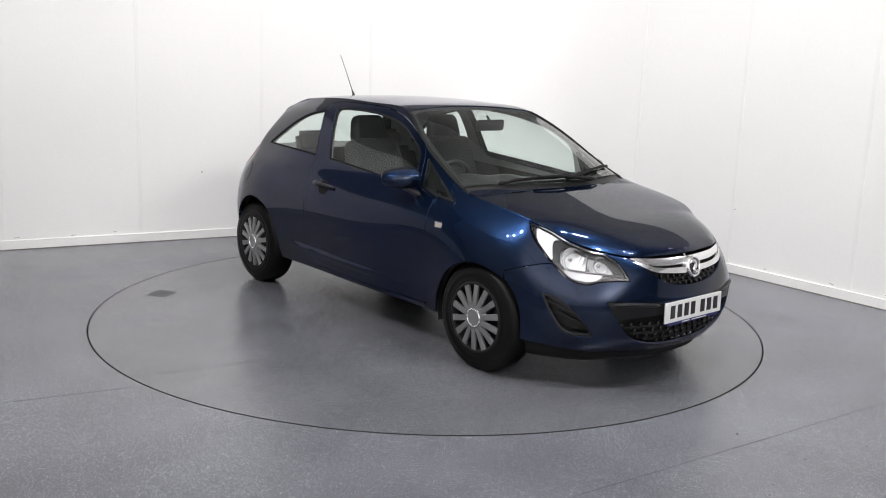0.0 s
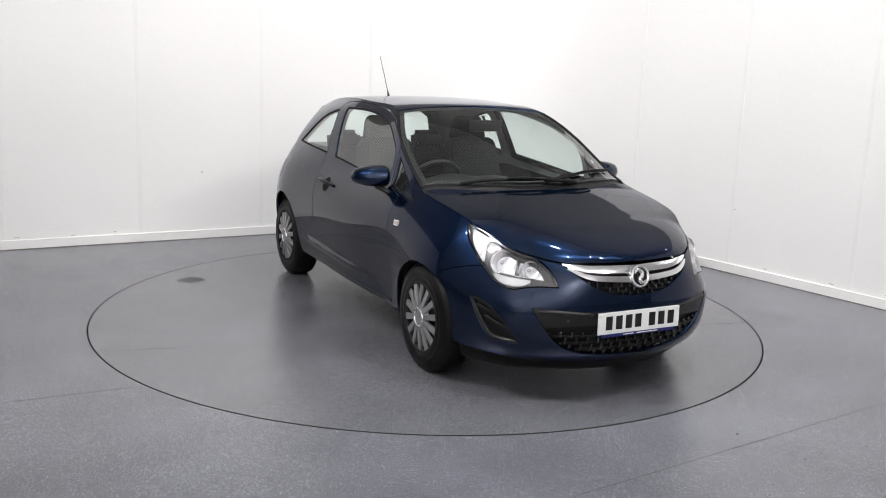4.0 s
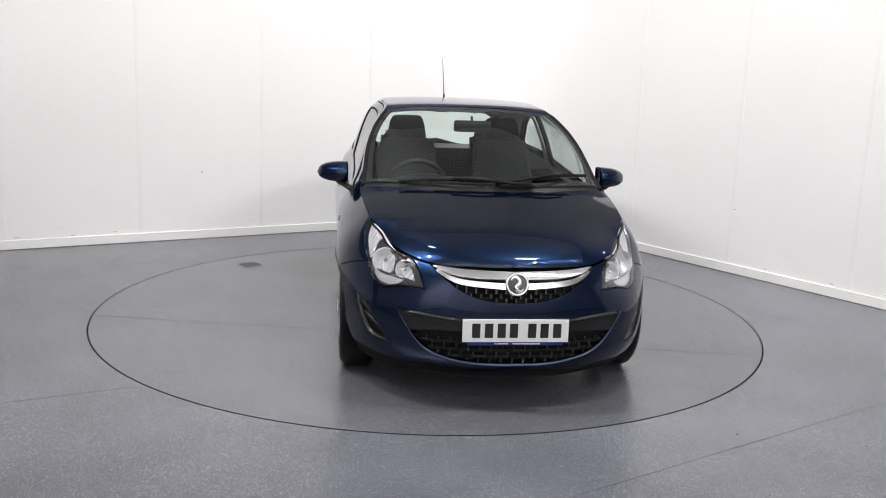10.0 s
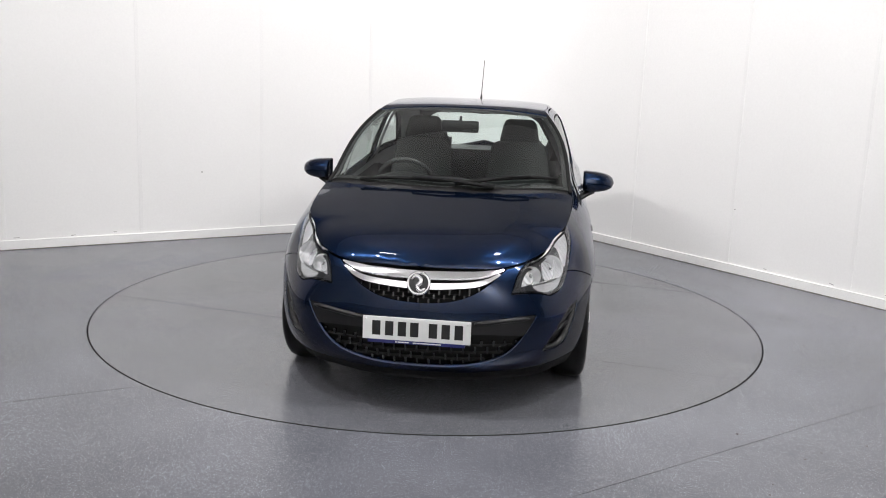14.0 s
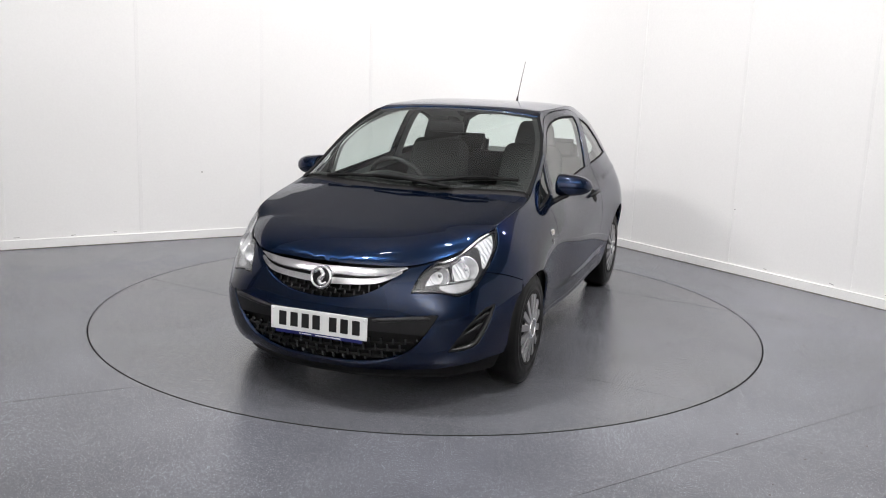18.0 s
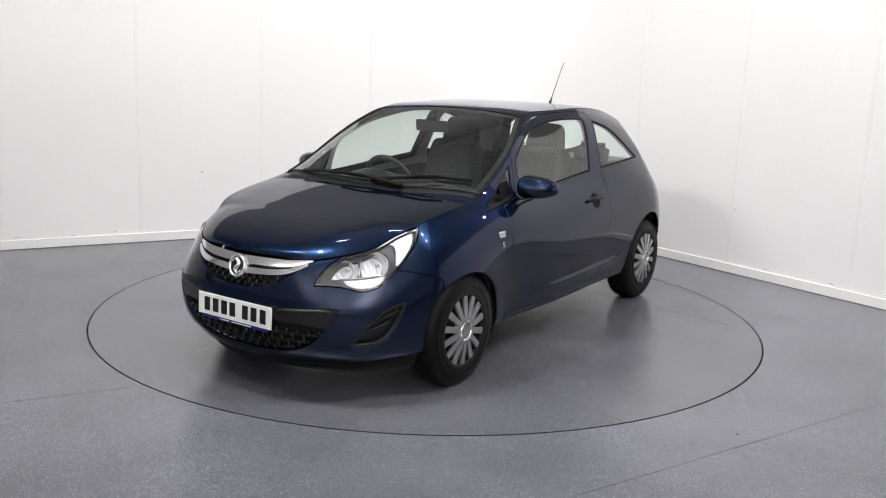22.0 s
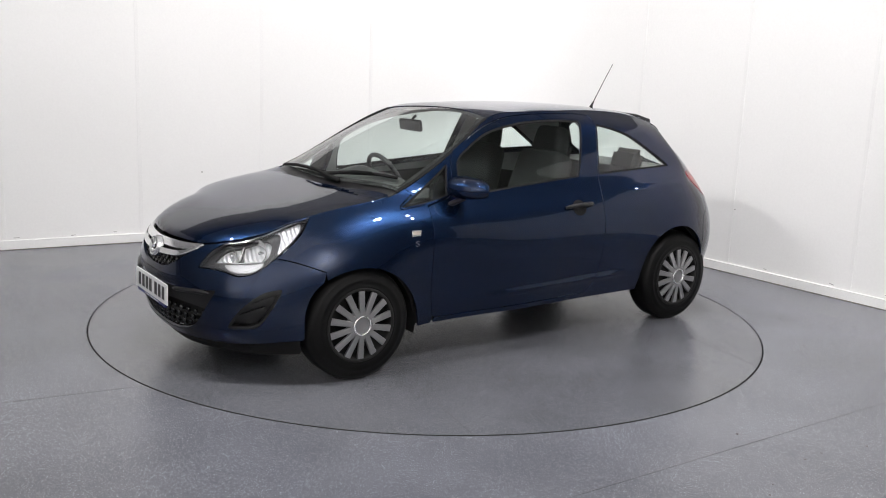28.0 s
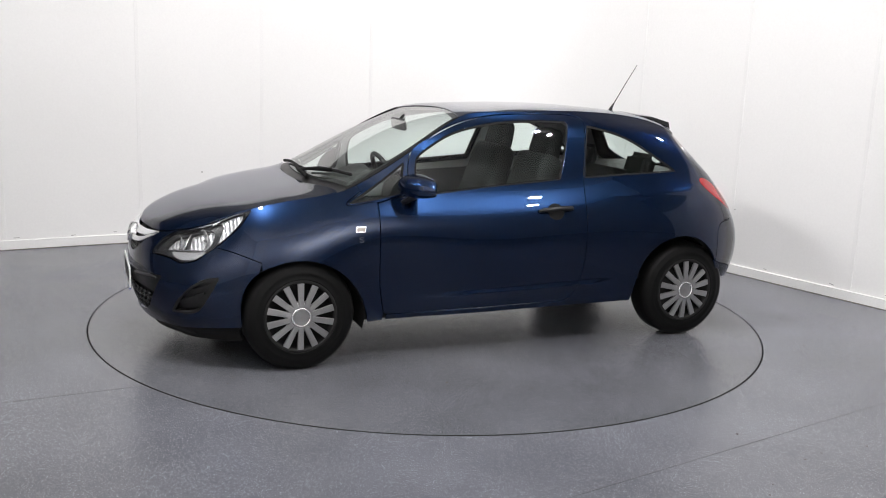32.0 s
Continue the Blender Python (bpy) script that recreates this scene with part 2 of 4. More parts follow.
def sheet(name, outline, surface, mat, parent, label="", holes=(), step=0.03, depth=0.012, lift=0.0):
    """A panel cut out of a surface along an outline, with holes, and with turned-in edges of that depth."""
    rings = [outline, *holes]
    pts, edges = [], []
    for r in rings:
        k = len(pts)
        pts += [Vector(q) for q in r]
        edges += [(k + i, k + (i + 1) % len(r)) for i in range(len(r))]
    o = np.array(outline)
    lo, hi = o.min(0), o.max(0)
    gx, gy = np.meshgrid(np.arange(lo[0] + step / 2, hi[0], step), np.arange(lo[1] + step / 2, hi[1], step))
    gx[1::2] += step / 2
    g = np.stack([gx.ravel(), gy.ravel()], 1)
    keep = inside(g, outline)
    for h in holes:
        keep &= ~inside(g, h)
    g = g[keep]
    rim = np.array([tuple(q) for q in pts])
    if len(g):
        near = np.full(len(g), 9.0)
        for i in range(0, len(rim), 200):
            near = np.minimum(near, np.linalg.norm(g[:, None] - rim[None, i:i + 200], axis=2).min(1))
        pts += [Vector(q) for q in g[near > step * 0.45]]
    v, _, f, *_ = delaunay_2d_cdt(pts, edges, [], 0, 1e-6)
    q = np.array([tuple(a) for a in v])
    f = np.array([tuple(a) for a in f])
    mid = q[f].mean(1)
    keep = inside(mid, outline)
    for h in holes:
        keep &= ~inside(mid, h)
    f = f[keep]
    used = np.unique(f)
    index = np.full(len(q), -1)
    index[used] = np.arange(len(used))
    q, f = q[used], index[f]
    n = facing(surface, q)
    V = surface(q) + n * lift
    count = {}
    for t in f:
        for a, b in ((t[0], t[1]), (t[1], t[2]), (t[2], t[0])):
            count[(min(a, b), max(a, b))] = (a, b) if (min(a, b), max(a, b)) not in count else None
    rims = [e for e in count.values() if e]
    F = [tuple(t) for t in f]
    if depth:
        k = len(V)
        ids = sorted({i for e in rims for i in e})
        num = {i: k + j for j, i in enumerate(ids)}
        low = {i: k + len(ids) + j for j, i in enumerate(ids)}
        out = np.zeros((k, 3))
        for a, b in rims:
            d = np.cross(V[b] - V[a], n[a])
            d /= max(np.linalg.norm(d), 1e-9)
            out[a] += d
            out[b] += d
        out = out[ids] / np.maximum(np.linalg.norm(out[ids], axis=1), 1e-9)[:, None]
        soft = out + n[ids]
        soft /= np.linalg.norm(soft, axis=1)[:, None]
        V = np.concatenate([V, V[ids] + out * 0.0004 - n[ids] * 0.0010, V[ids] + out * 0.0004 - n[ids] * depth])
        for a, b in rims:
            F += [(b, a, num[a], num[b]), (num[b], num[a], low[a], low[b])]
        n = np.concatenate([n, soft, out])
    return solid(name, V, F, mat, parent, label, n)


# ---- the car's surfaces: x forward, y to its left, z up, from the ground midway between the axles ----
def spline(xs, ys):
    """A natural cubic spline through xs, ys as a function of arrays."""
    xs, ys = np.asarray(xs, float), np.asarray(ys, float)
    n, h = len(xs), np.diff(xs)
    A, b = np.eye(n), np.zeros((n,) + ys.shape[1:])
    for i in range(1, n - 1):
        A[i, i - 1:i + 2] = h[i - 1], 2 * (h[i - 1] + h[i]), h[i]
        b[i] = 6 * ((ys[i + 1] - ys[i]) / h[i] - (ys[i] - ys[i - 1]) / h[i - 1])
    m = np.linalg.solve(A, b)

    def at(x):
        x = np.asarray(x, float)
        i = np.clip(np.searchsorted(xs, x) - 1, 0, n - 2)
        t = x - xs[i]
        s = (lambda a: a[..., None]) if ys.ndim > 1 else (lambda a: a)
        hi = s(h[i])
        t = s(t)
        return (ys[i] + t * ((ys[i + 1] - ys[i]) / hi - hi * (2 * m[i] + m[i + 1]) / 6)
                + t ** 2 * m[i] / 2 + t ** 3 * (m[i + 1] - m[i]) / (6 * hi))
    return at


LEVELS = np.linspace(0.14, 1.46, 67)
RIBS = []


def rib(p, *knots):
    """An upright section of the body's skin, p metres round from the middle of the nose: knots of z, x, y."""
    k = np.array(knots)
    RIBS.append((p, spline(k[:, 0], k[:, 1:])(np.clip(LEVELS, k[0, 0], k[-1, 0]))))


def side_rib(p, *knots):
    """The same at one x: knots of z, y."""
    rib(p, *[(z, 2.65 - p, y) for z, y in knots])


rib(0.0, (.14, 1.95, 0), (.22, 2.03, 0), (.30, 2.075, 0), (.42, 2.092, 0), (.53, 2.087, 0), (.62, 2.072, 0), (.69, 2.04, 0), (.75, 1.95, 0), (.85, 1.72, 0), (1.46, 0.9, 0))
rib(.26, (.14, 1.92, .255), (.22, 2.005, .26), (.30, 2.052, .26), (.42, 2.07, .26), (.53, 2.066, .26), (.62, 2.05, .26), (.69, 2.015, .255), (.75, 1.92, .25), (.85, 1.7, .24), (1.46, 0.9, .2))
rib(.46, (.14, 1.83, .435), (.22, 1.93, .45), (.30, 1.985, .457), (.42, 2.008, .46), (.53, 2.005, .457), (.61, 1.985, .445), (.69, 1.95, .425), (.75, 1.895, .41), (.85, 1.7, .37), (1.46, 0.9, .25))
rib(.64, (.14, 1.76, .555), (.22, 1.85, .58), (.31, 1.898, .597), (.42, 1.915, .607), (.51, 1.908, .607), (.59, 1.875, .597), (.68, 1.835, .58), (.76, 1.78, .56), (.85, 1.66, .52), (1.46, 1.0, .3))
rib(.90, (.14, 1.60, .685), (.22, 1.66, .722), (.31, 1.69, .742), (.42, 1.70, .75), (.52, 1.695, .745), (.61, 1.685, .726), (.70, 1.665, .692), (.80, 1.63, .640), (.87, 1.60, .598), (1.0, 1.5, .51), (1.46, 1.15, .3))
rib(1.15, (.14, 1.48, .765), (.3, 1.49, .812), (.45, 1.495, .826), (.6, 1.495, .818), (.7, 1.495, .789), (.8, 1.5, .734), (.88, 1.505, .670), (.96, 1.505, .60), (1.46, 1.4, .25))
side_rib(1.3945, (.14, .80), (.3, .848), (.45, .862), (.6, .857), (.7, .837), (.8, .793), (.9, .724), (.97, .665), (1.46, .3))
side_rib(1.75, (.14, .738), (.25, .785), (.35, .806), (.5, .828), (.65, .844), (.76, .839), (.84, .812), (.9, .775), (.98, .720), (1.05, .685), (1.46, .50))
side_rib(2.35, (.14, .745), (.25, .79), (.35, .803), (.5, .828), (.65, .848), (.76, .840), (.84, .812), (.91, .772), (.97, .742), (1.1, .700), (1.25, .635), (1.37, .548), (1.46, .46))
side_rib(3.0, (.14, .745), (.25, .79), (.35, .803), (.5, .828), (.65, .846), (.76, .840), (.85, .814), (.93, .772), (1.0, .740), (1.1, .710), (1.2, .678), (1.3, .638), (1.36, .598), (1.40, .55), (1.46, .46))
side_rib(3.55, (.14, .735), (.25, .783), (.45, .830), (.6, .845), (.75, .842), (.86, .816), (.95, .776), (1.03, .730), (1.15, .680), (1.25, .632), (1.32, .585), (1.37, .525), (1.46, .42))
rib(3.9055, (.14, -1.2555, .735), (.3, -1.2555, .808), (.45, -1.2555, .836), (.6, -1.2555, .844), (.75, -1.2555, .832), (.85, -1.2555, .802), (.95, -1.2555, .750), (1.04, -1.2545, .692), (1.15, -1.235, .636), (1.25, -1.195, .578), (1.31, -1.16, .532), (1.36, -1.125, .475), (1.46, -1.05, .38))
rib(4.2, (.14, -1.48, .68), (.3, -1.51, .745), (.45, -1.53, .772), (.6, -1.53, .775), (.75, -1.515, .756), (.85, -1.49, .728), (.95, -1.435, .685), (1.1, -1.355, .625), (1.25, -1.268, .530), (1.31, -1.232, .488), (1.36, -1.19, .44), (1.46, -1.10, .37))
rib(4.5, (.14, -1.66, .50), (.3, -1.73, .56), (.45, -1.775, .588), (.6, -1.78, .595), (.75, -1.735, .585), (.9, -1.64, .56), (1.0, -1.565, .535), (1.15, -1.425, .485), (1.3, -1.29, .42), (1.46, -1.17, .34))
rib(4.85, (.14, -1.75, .26), (.3, -1.825, .285), (.45, -1.86, .29), (.6, -1.86, .295), (.75, -1.80, .295), (.9, -1.70, .29), (1.0, -1.63, .285), (1.15, -1.475, .27), (1.34, -1.305, .25), (1.46, -1.21, .22))
rib(5.15, (.14, -1.78, 0), (.3, -1.85, 0), (.45, -1.88, 0), (.6, -1.88, 0), (.75, -1.82, 0), (.9, -1.72, 0), (1.0, -1.65, 0), (1.15, -1.48, 0), (1.34, -1.30, 0), (1.46, -1.22, 0))
both = [(-p, g * (1, -1)) for p, g in RIBS[3:0:-1]] + RIBS + [(10.3 - p, g * (1, -1)) for p, g in RIBS[-2:-5:-1]]
AROUND = np.arange(-0.6, 5.751, 0.01)
GRID = spline([p for p, _ in both], np.array([g.ravel() for _, g in both]))(AROUND).reshape(len(AROUND), len(LEVELS), 2)


def skin(pz):
    """The points of the body's skin at p metres round from the nose and z metres up; p below 0 is the car's right."""
    pz = np.atleast_2d(np.asarray(pz, float))
    p, z = np.abs(pz[:, 0]), pz[:, 1]
    a = np.clip((p - AROUND[0]) / 0.01, 1, len(AROUND) - 3)
    b = np.clip((z - LEVELS[0]) / 0.02, 1, len(LEVELS) - 3)
    i, j = a.astype(int), b.astype(int)
    a, b = a - i, b - j

    def weights(t):
        return np.stack([-t * (1 - t) ** 2 / 2, (2 - 5 * t ** 2 + 3 * t ** 3) / 2, (t + 4 * t ** 2 - 3 * t ** 3) / 2, (t ** 3 - t ** 2) / 2])
    wa, wb = weights(a), weights(b)
    xy = sum(wa[u][:, None] * wb[v][:, None] * GRID[i + u - 1, j + v - 1] for u in range(4) for v in range(4))
    fold = 0.012 * np.exp(-((z - 0.372 - 0.03 * (p - 2.8)) / 0.022) ** 2) * np.clip((p - 2.0) / 0.5, 0, 1) * np.clip((3.42 - p) / 0.2, 0, 1)
    fold += 0.006 * np.exp(-((z - 0.925 - 0.055 * (p - 3.5)) / 0.016) ** 2) * np.clip((p - 3.3) / 0.15, 0, 1) * np.clip((4.12 - p) / 0.1, 0, 1)
    return np.stack([xy[:, 0], (xy[:, 1] + fold) * np.where(pz[:, 0] < 0, -1, 1), z], 1)


# the line where the sides meet bonnet, windscreen and roof, and the profile down the middle
EDGE = spline([0, .26, .46, .64, .90, 1.15, 1.40, 1.65, 1.85, 2.12, 2.38, 2.7, 3.05, 3.5, 3.85, 4.1, 4.5, 5.15],
              [.712, .716, .724, .764, .826, .873, .923, .974, 1.062, 1.222, 1.366, 1.402, 1.412, 1.394, 1.350, 1.310, 1.318, 1.328])
along = np.linspace(0, 5.15, 1031)
RAIL = skin(np.stack([along, EDGE(along)], 1))
order = np.argsort(RAIL[:, 0])
SCREEN_MIDDLE = spline([-1.40, -1.3, -1.0, -.5, 0, .17, .32, .6, .9, 1.07, 1.13], [1.326, 1.358, 1.408, 1.432, 1.420, 1.402, 1.365, 1.268, 1.118, 1.008, .968])
BONNET_MIDDLE = spline([1.0, 1.13, 1.35, 1.6, 1.8, 1.93, 2.0, 2.04], [.996, .972, .929, .879, .831, .778, .737, .705])


def MIDDLE(x):
    """The height of the profile: windscreen and roof behind the scuttle, bonnet before it."""
    return np.where(np.asarray(x) < 1.13, SCREEN_MIDDLE(x), BONNET_MIDDLE(x))


def top(xy):
    """The points of bonnet, windscreen and roof over x, y."""
    xy = np.atleast_2d(np.asarray(xy, float))
    x, y = xy[:, 0], xy[:, 1]
    ye = np.interp(x, RAIL[order, 0], RAIL[order, 1])
    ze = np.interp(x, RAIL[order, 0], RAIL[order, 2])
    v = np.clip(np.abs(y) / np.maximum(ye, 0.02), 0, 1.3)
    zc = MIDDLE(x)
    drop = 0.35 * v ** 2 + 0.65 * v ** 4
    # the bonnet's crease: crowned inside it, a steeper flank outside
    vc = np.clip((0.613 - 0.33 * (x - 1.33)) / np.maximum(ye, 0.02), 0.6, 0.93)
    at_crease = 0.34 * vc ** 2 + 0.52 * vc ** 4
    inner = 0.34 * v ** 2 + 0.52 * v ** 4
    outer = at_crease + (1 - at_crease) * (v - vc) / (1 - vc)
    soft = 0.5 * (inner + outer + np.sqrt((inner - outer) ** 2 + 0.0012))
    w = np.clip((x - 1.10) / 0.25, 0, 1) * np.clip((1.96 - x) / 0.22, 0, 1)
    w = w * w * (3 - 2 * w)
    drop = drop + (soft - drop) * w
    nose = np.clip((x - 1.48) / 0.2, 0, 1)
    drop = drop + (np.minimum(drop, 0.2 * v ** 2 + 0.8 * v ** 7) - drop) * nose
    return np.stack([x, y, zc + (ze - zc) * drop], 1)


# ---- the hall ----
CORNER, LEFT, RIGHT = Vector((0.860, 3.940, 0)), Vector((-0.87177, -0.48991, 0)), Vector((0.5844, -0.8115, 0))
SPAN, LONG_L, LONG_R, TALL = 14.0, 9.0, 9.0, 2.46


def run(a, d, length, z0, z1, t0, t1, inward, mat, name, bevel=0.0):
    """A bar of wall or trim from a along d, between the depths t0 and t1 towards the room."""
    bm = bmesh.new()
    box(bm, 0, length, 0, t1 - t0, z0, z1, bevel)
    y = Vector((-d.y, d.x, 0))
    if y.dot(inward) < 0:
        bmesh.ops.scale(bm, vec=(1, -1, 1), verts=bm.verts)
        bmesh.ops.reverse_faces(bm, faces=bm.faces)
        m = Matrix.Translation(a + inward * t0) @ Matrix((( d.x, y.x, 0, 0), (d.y, y.y, 0, 0), (0, 0, 1, 0), (0, 0, 0, 1)))
    else:
        m = Matrix.Translation(a + inward * t0) @ Matrix(((d.x, y.x, 0, 0), (d.y, y.y, 0, 0), (0, 0, 1, 0), (0, 0, 0, 1)))
    bm.transform(m)
    return part(name, bm, mat)


COVE = 1.15


def cove(z0, z1, depth, mat, name):
    """The rounded inside corner between the two walls."""
    a, b = CORNER + LEFT * COVE, CORNER + RIGHT * COVE
    V, n = [], 24
    for i in range(n + 1):
        t = i / n
        q = a * (1 - t) ** 2 + CORNER * 2 * t * (1 - t) + b * t ** 2
        d = ((CORNER - a) * (1 - t) + (b - CORNER) * t).normalized()
        inw = Vector((d.y, -d.x, 0))
        for k, z in ((depth, z0), (depth, z1), (-0.15, z1), (-0.15, z0)):
            V.append(q + inw * k + Vector((0, 0, z)))
    F = [(4 * i + k, 4 * i + (k + 1) % 4, 4 * i + 4 + (k + 1) % 4, 4 * i + 4 + k) for i in range(n) for k in range(4)]
    ob = solid(name, V, F, mat)
    ob.data.set_sharp_from_angle(angle=radians(40))
    return ob


tagged(cove(0, TALL, 0.0, WALL, "wall_corner"), "rounded white corner between two walls", "wall", kind="structure")
tagged(cove(0, 0.086, 0.018, TRIM, "baseboard"), "white painted baseboard round the rounded corner", "baseboard", kind="structure")
IN_L, IN_R = Vector((0.48991, -0.87177, 0)), Vector((-0.8115, -0.5844, 0))
BACK = CORNER - (LEFT + RIGHT) * 1.6
FAR_L, FAR_R = BACK + LEFT * SPAN, BACK + RIGHT * SPAN
tagged(run(CORNER + LEFT * COVE, LEFT, LONG_L - COVE, 0, TALL, -0.12, 0, IN_L, WALL, "wall_north"), "white painted panel wall with vertical joints", "wall", kind="structure")
tagged(run(CORNER + RIGHT * COVE, RIGHT, LONG_R - COVE, 0, TALL, -0.12, 0, IN_R, WALL, "wall_east"), "white painted panel wall beside the turntable", "wall", kind="structure")
# unseen walls round the hall, lit and shaded by their colour
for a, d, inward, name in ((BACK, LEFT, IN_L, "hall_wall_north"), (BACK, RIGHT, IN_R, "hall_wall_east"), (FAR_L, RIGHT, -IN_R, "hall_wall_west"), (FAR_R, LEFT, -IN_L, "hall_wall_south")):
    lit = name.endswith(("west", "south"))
    tagged(run(a, d, SPAN + 0.3, 0, CEILING, -0.15, 0, inward, PALE if lit else DIM, name), "unseen hall wall, its lit side put into a white colour" if lit else "unseen hall wall behind the panel walls, its shade put into dark grey", "wall", kind="structure")
tagged(run(CORNER + LEFT * COVE, LEFT, LONG_L - COVE, 0.0, 0.082, 0.0, 0.018, IN_L, TRIM, "baseboard", 0.004), "white painted baseboard along the wall", "baseboard", kind="structure")
tagged(run(CORNER + RIGHT * COVE, RIGHT, LONG_R - COVE, 0.0, 0.080, 0.0, 0.018, IN_R, TRIM, "baseboard", 0.004), "white painted baseboard along the wall", "baseboard", kind="structure")
for start, d, inward, first, count in ((CORNER, LEFT, IN_L, 1.727, 7), (CORNER, RIGHT, IN_R, 1.80, 7)):
    for i in range(count):
        tagged(run(start + d * (first + 1.122 * i - 0.016), d, 0.032, 0.094, TALL, 0.0, 0.004, inward, TRIM, "trim", 0.001),
               "narrow white cover strip over a panel joint", "wall trim", "joint strips of the walls", "structure")

GRIME = mottle(material("brown_grime", (0.11, 0.09, 0.07), 0.9), (0.11, 0.09, 0.07), 6.0, 0.6, 60.0)
for d, inward in ((LEFT, IN_L), (RIGHT, IN_R)):
    tagged(run(CORNER + d * COVE, d, 9.0 - COVE, 0.0, 0.005, 0.018, 0.0215, inward, GRIME, "grime_line"), "thin brown line of grime along the foot of the baseboard", "grime", "grime along the baseboards", "structure")
corners = [BACK, FAR_L, FAR_L + RIGHT * SPAN, FAR_R]
R_TABLE = 2.2
ring = arc(0, 0, R_TABLE + 0.0095, 0, 357, 119)
outer = [(c.x, c.y) for c in corners]


def flat(z):
    return lambda q: np.concatenate([np.atleast_2d(q), np.full((len(np.atleast_2d(q)), 1), z)], 1)


tagged(sheet("floor", outer, flat(0.0), FLOOR, None, holes=[ring], step=0.8, depth=0.06), "flecked blue-grey vinyl floor with a round cut-out", "floor", kind="structure")
bm = bmesh.new()
for c, z in [(c, CEILING) for c in corners]:
    bm.verts.new((c.x, c.y, z))
    bm.verts.new((c.x, c.y, z + 0.1))
bm.verts.ensure_lookup_table()
bm.faces.new([bm.verts[i] for i in (0, 2, 4, 6)])
bm.faces.new([bm.verts[i] for i in (7, 5, 3, 1)])
tagged(part("ceiling", bm, CEIL), "white flat ceiling high over the hall", "ceiling", kind="structure")
# black ring and bottom put the gap's shade into their colour
V, F = lathe([(R_TABLE + 0.009, 0.0), (R_TABLE + 0.009, -0.05), (R_TABLE - 0.05, -0.05)], 128, pose(0, 0, -0.0006, 90))
tagged(solid("gap_shade", V, F, VOID), "black ring for the shade in the gap round the turntable", "edging", kind="structure")
V, F = lathe([(0.01, 0.0), (R_TABLE + 0.2, 0.0)], 96, pose(0, 0, -0.06, 90))
tagged(solid("turntable_pit", V, F, VOID), "black bottom under the turntable, gap shade put into its colour", "pit", kind="structure")


def floor_seam(a, b, z, parent=None, name="seam"):
    a, b = Vector((*a, 0)), Vector((*b, 0))
    d = (b - a).normalized()
    s = Vector((-d.y, d.x, 0)) * 0.0012
    V = [a + s, a - s, b - s, b + s]
    V = [q + Vector((0, 0, z)) for q in V] + [q + Vector((0, 0, z - 0.003)) for q in V]
    F = [(3, 2, 1, 0), (0, 1, 5, 4), (1, 2, 6, 5), (2, 3, 7, 6), (3, 0, 4, 7)]
    return solid(name, V, F, SEAM_TONE, parent, smooth=False)


SEAM_TONE = material("vinyl_weld_seam", (0.03, 0.031, 0.034), 0.6)
for a, b in (((-4.6, -3.28), (-1.435, -1.683)), ((4.6, -0.16), (-1.6, -4.21))):
    tagged(floor_seam(a, b, 0.0008, name="floor_seam"), "dark welded seam in the vinyl floor", "floor seam", "floor seams", "structure")


def ceiling_or_fill_light():
    bm = bmesh.new()
    for x0, x1, y0, y1 in ((-.058, .058, -.058, -.048), (-.058, .058, .048, .058), (-.058, -.048, -.048, .048), (.048, .058, -.048, .048)):
        box(bm, x0, x1, y0, y1, -0.03, 0)
    frame_ob = part("ceiling_or_fill_light", bm, TRIM)
    bm = bmesh.new()
    box(bm, -.048, .048, -.048, .048, -0.02, -0.002)
    part("diffuser", bm, GLOW, frame_ob, "glowing white diffuser")
    bm = bmesh.new()
    box(bm, -.054, .054, -.054, .054, 0.001, 0.03, 0.004)
    part("back_plate", bm, TRIM, frame_ob)
    return tagged(frame_ob, "square white hanging light panel, lit; four are added as fill", "ceiling light", "light panels over the turntable")


first_light = ceiling_or_fill_light()
first_light.matrix_basis = look(*LAMPS[0][:2])
# panels are copied for the four added fill lamps too
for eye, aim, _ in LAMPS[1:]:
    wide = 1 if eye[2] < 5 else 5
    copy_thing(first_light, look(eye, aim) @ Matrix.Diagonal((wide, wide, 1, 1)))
# rods for all panels, the four added fill ones included
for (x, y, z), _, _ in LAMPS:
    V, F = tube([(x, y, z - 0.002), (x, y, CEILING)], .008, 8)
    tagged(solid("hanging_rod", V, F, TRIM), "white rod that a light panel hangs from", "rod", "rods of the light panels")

# ---- the turntable ----
AX, AY = 0.1232, -0.2064
V, F = lathe([(0.0005, 0.0), (0.4, 0.0), (0.9, 0.0), (1.4, 0.0), (1.8, 0.0), (R_TABLE, 0.0)], 128, pose(0, 0, 0, 90))
turntable = solid("turntable", V, F, DISC, smooth=False)
tagged(turntable, "round turntable covered with scuffed grey vinyl", "turntable")
floor_seam((0.19, -2.18), (1.05, 1.92), 0.0008, turntable)
floor_seam((-1.36, 0.25), (-1.01, 1.94), 0.0008, turntable)
# black band: gap shade painted on the disc's edge
V, F = lathe([(R_TABLE - 0.0015, 0.0), (R_TABLE - 0.001, 0.001), (R_TABLE + 0.001, 0.001), (R_TABLE + 0.001, -0.04), (R_TABLE - 0.1, -0.04)], 128, pose(0, 0, 0, 90))
solid("edge_shade", V, F, VOID, turntable, "black band on the turntable's edge, gap shade put into its colour")

# ---- the car ----
car = tagged(new("car"), "dark blue metallic three-door hatchback parked on the turntable", "car")


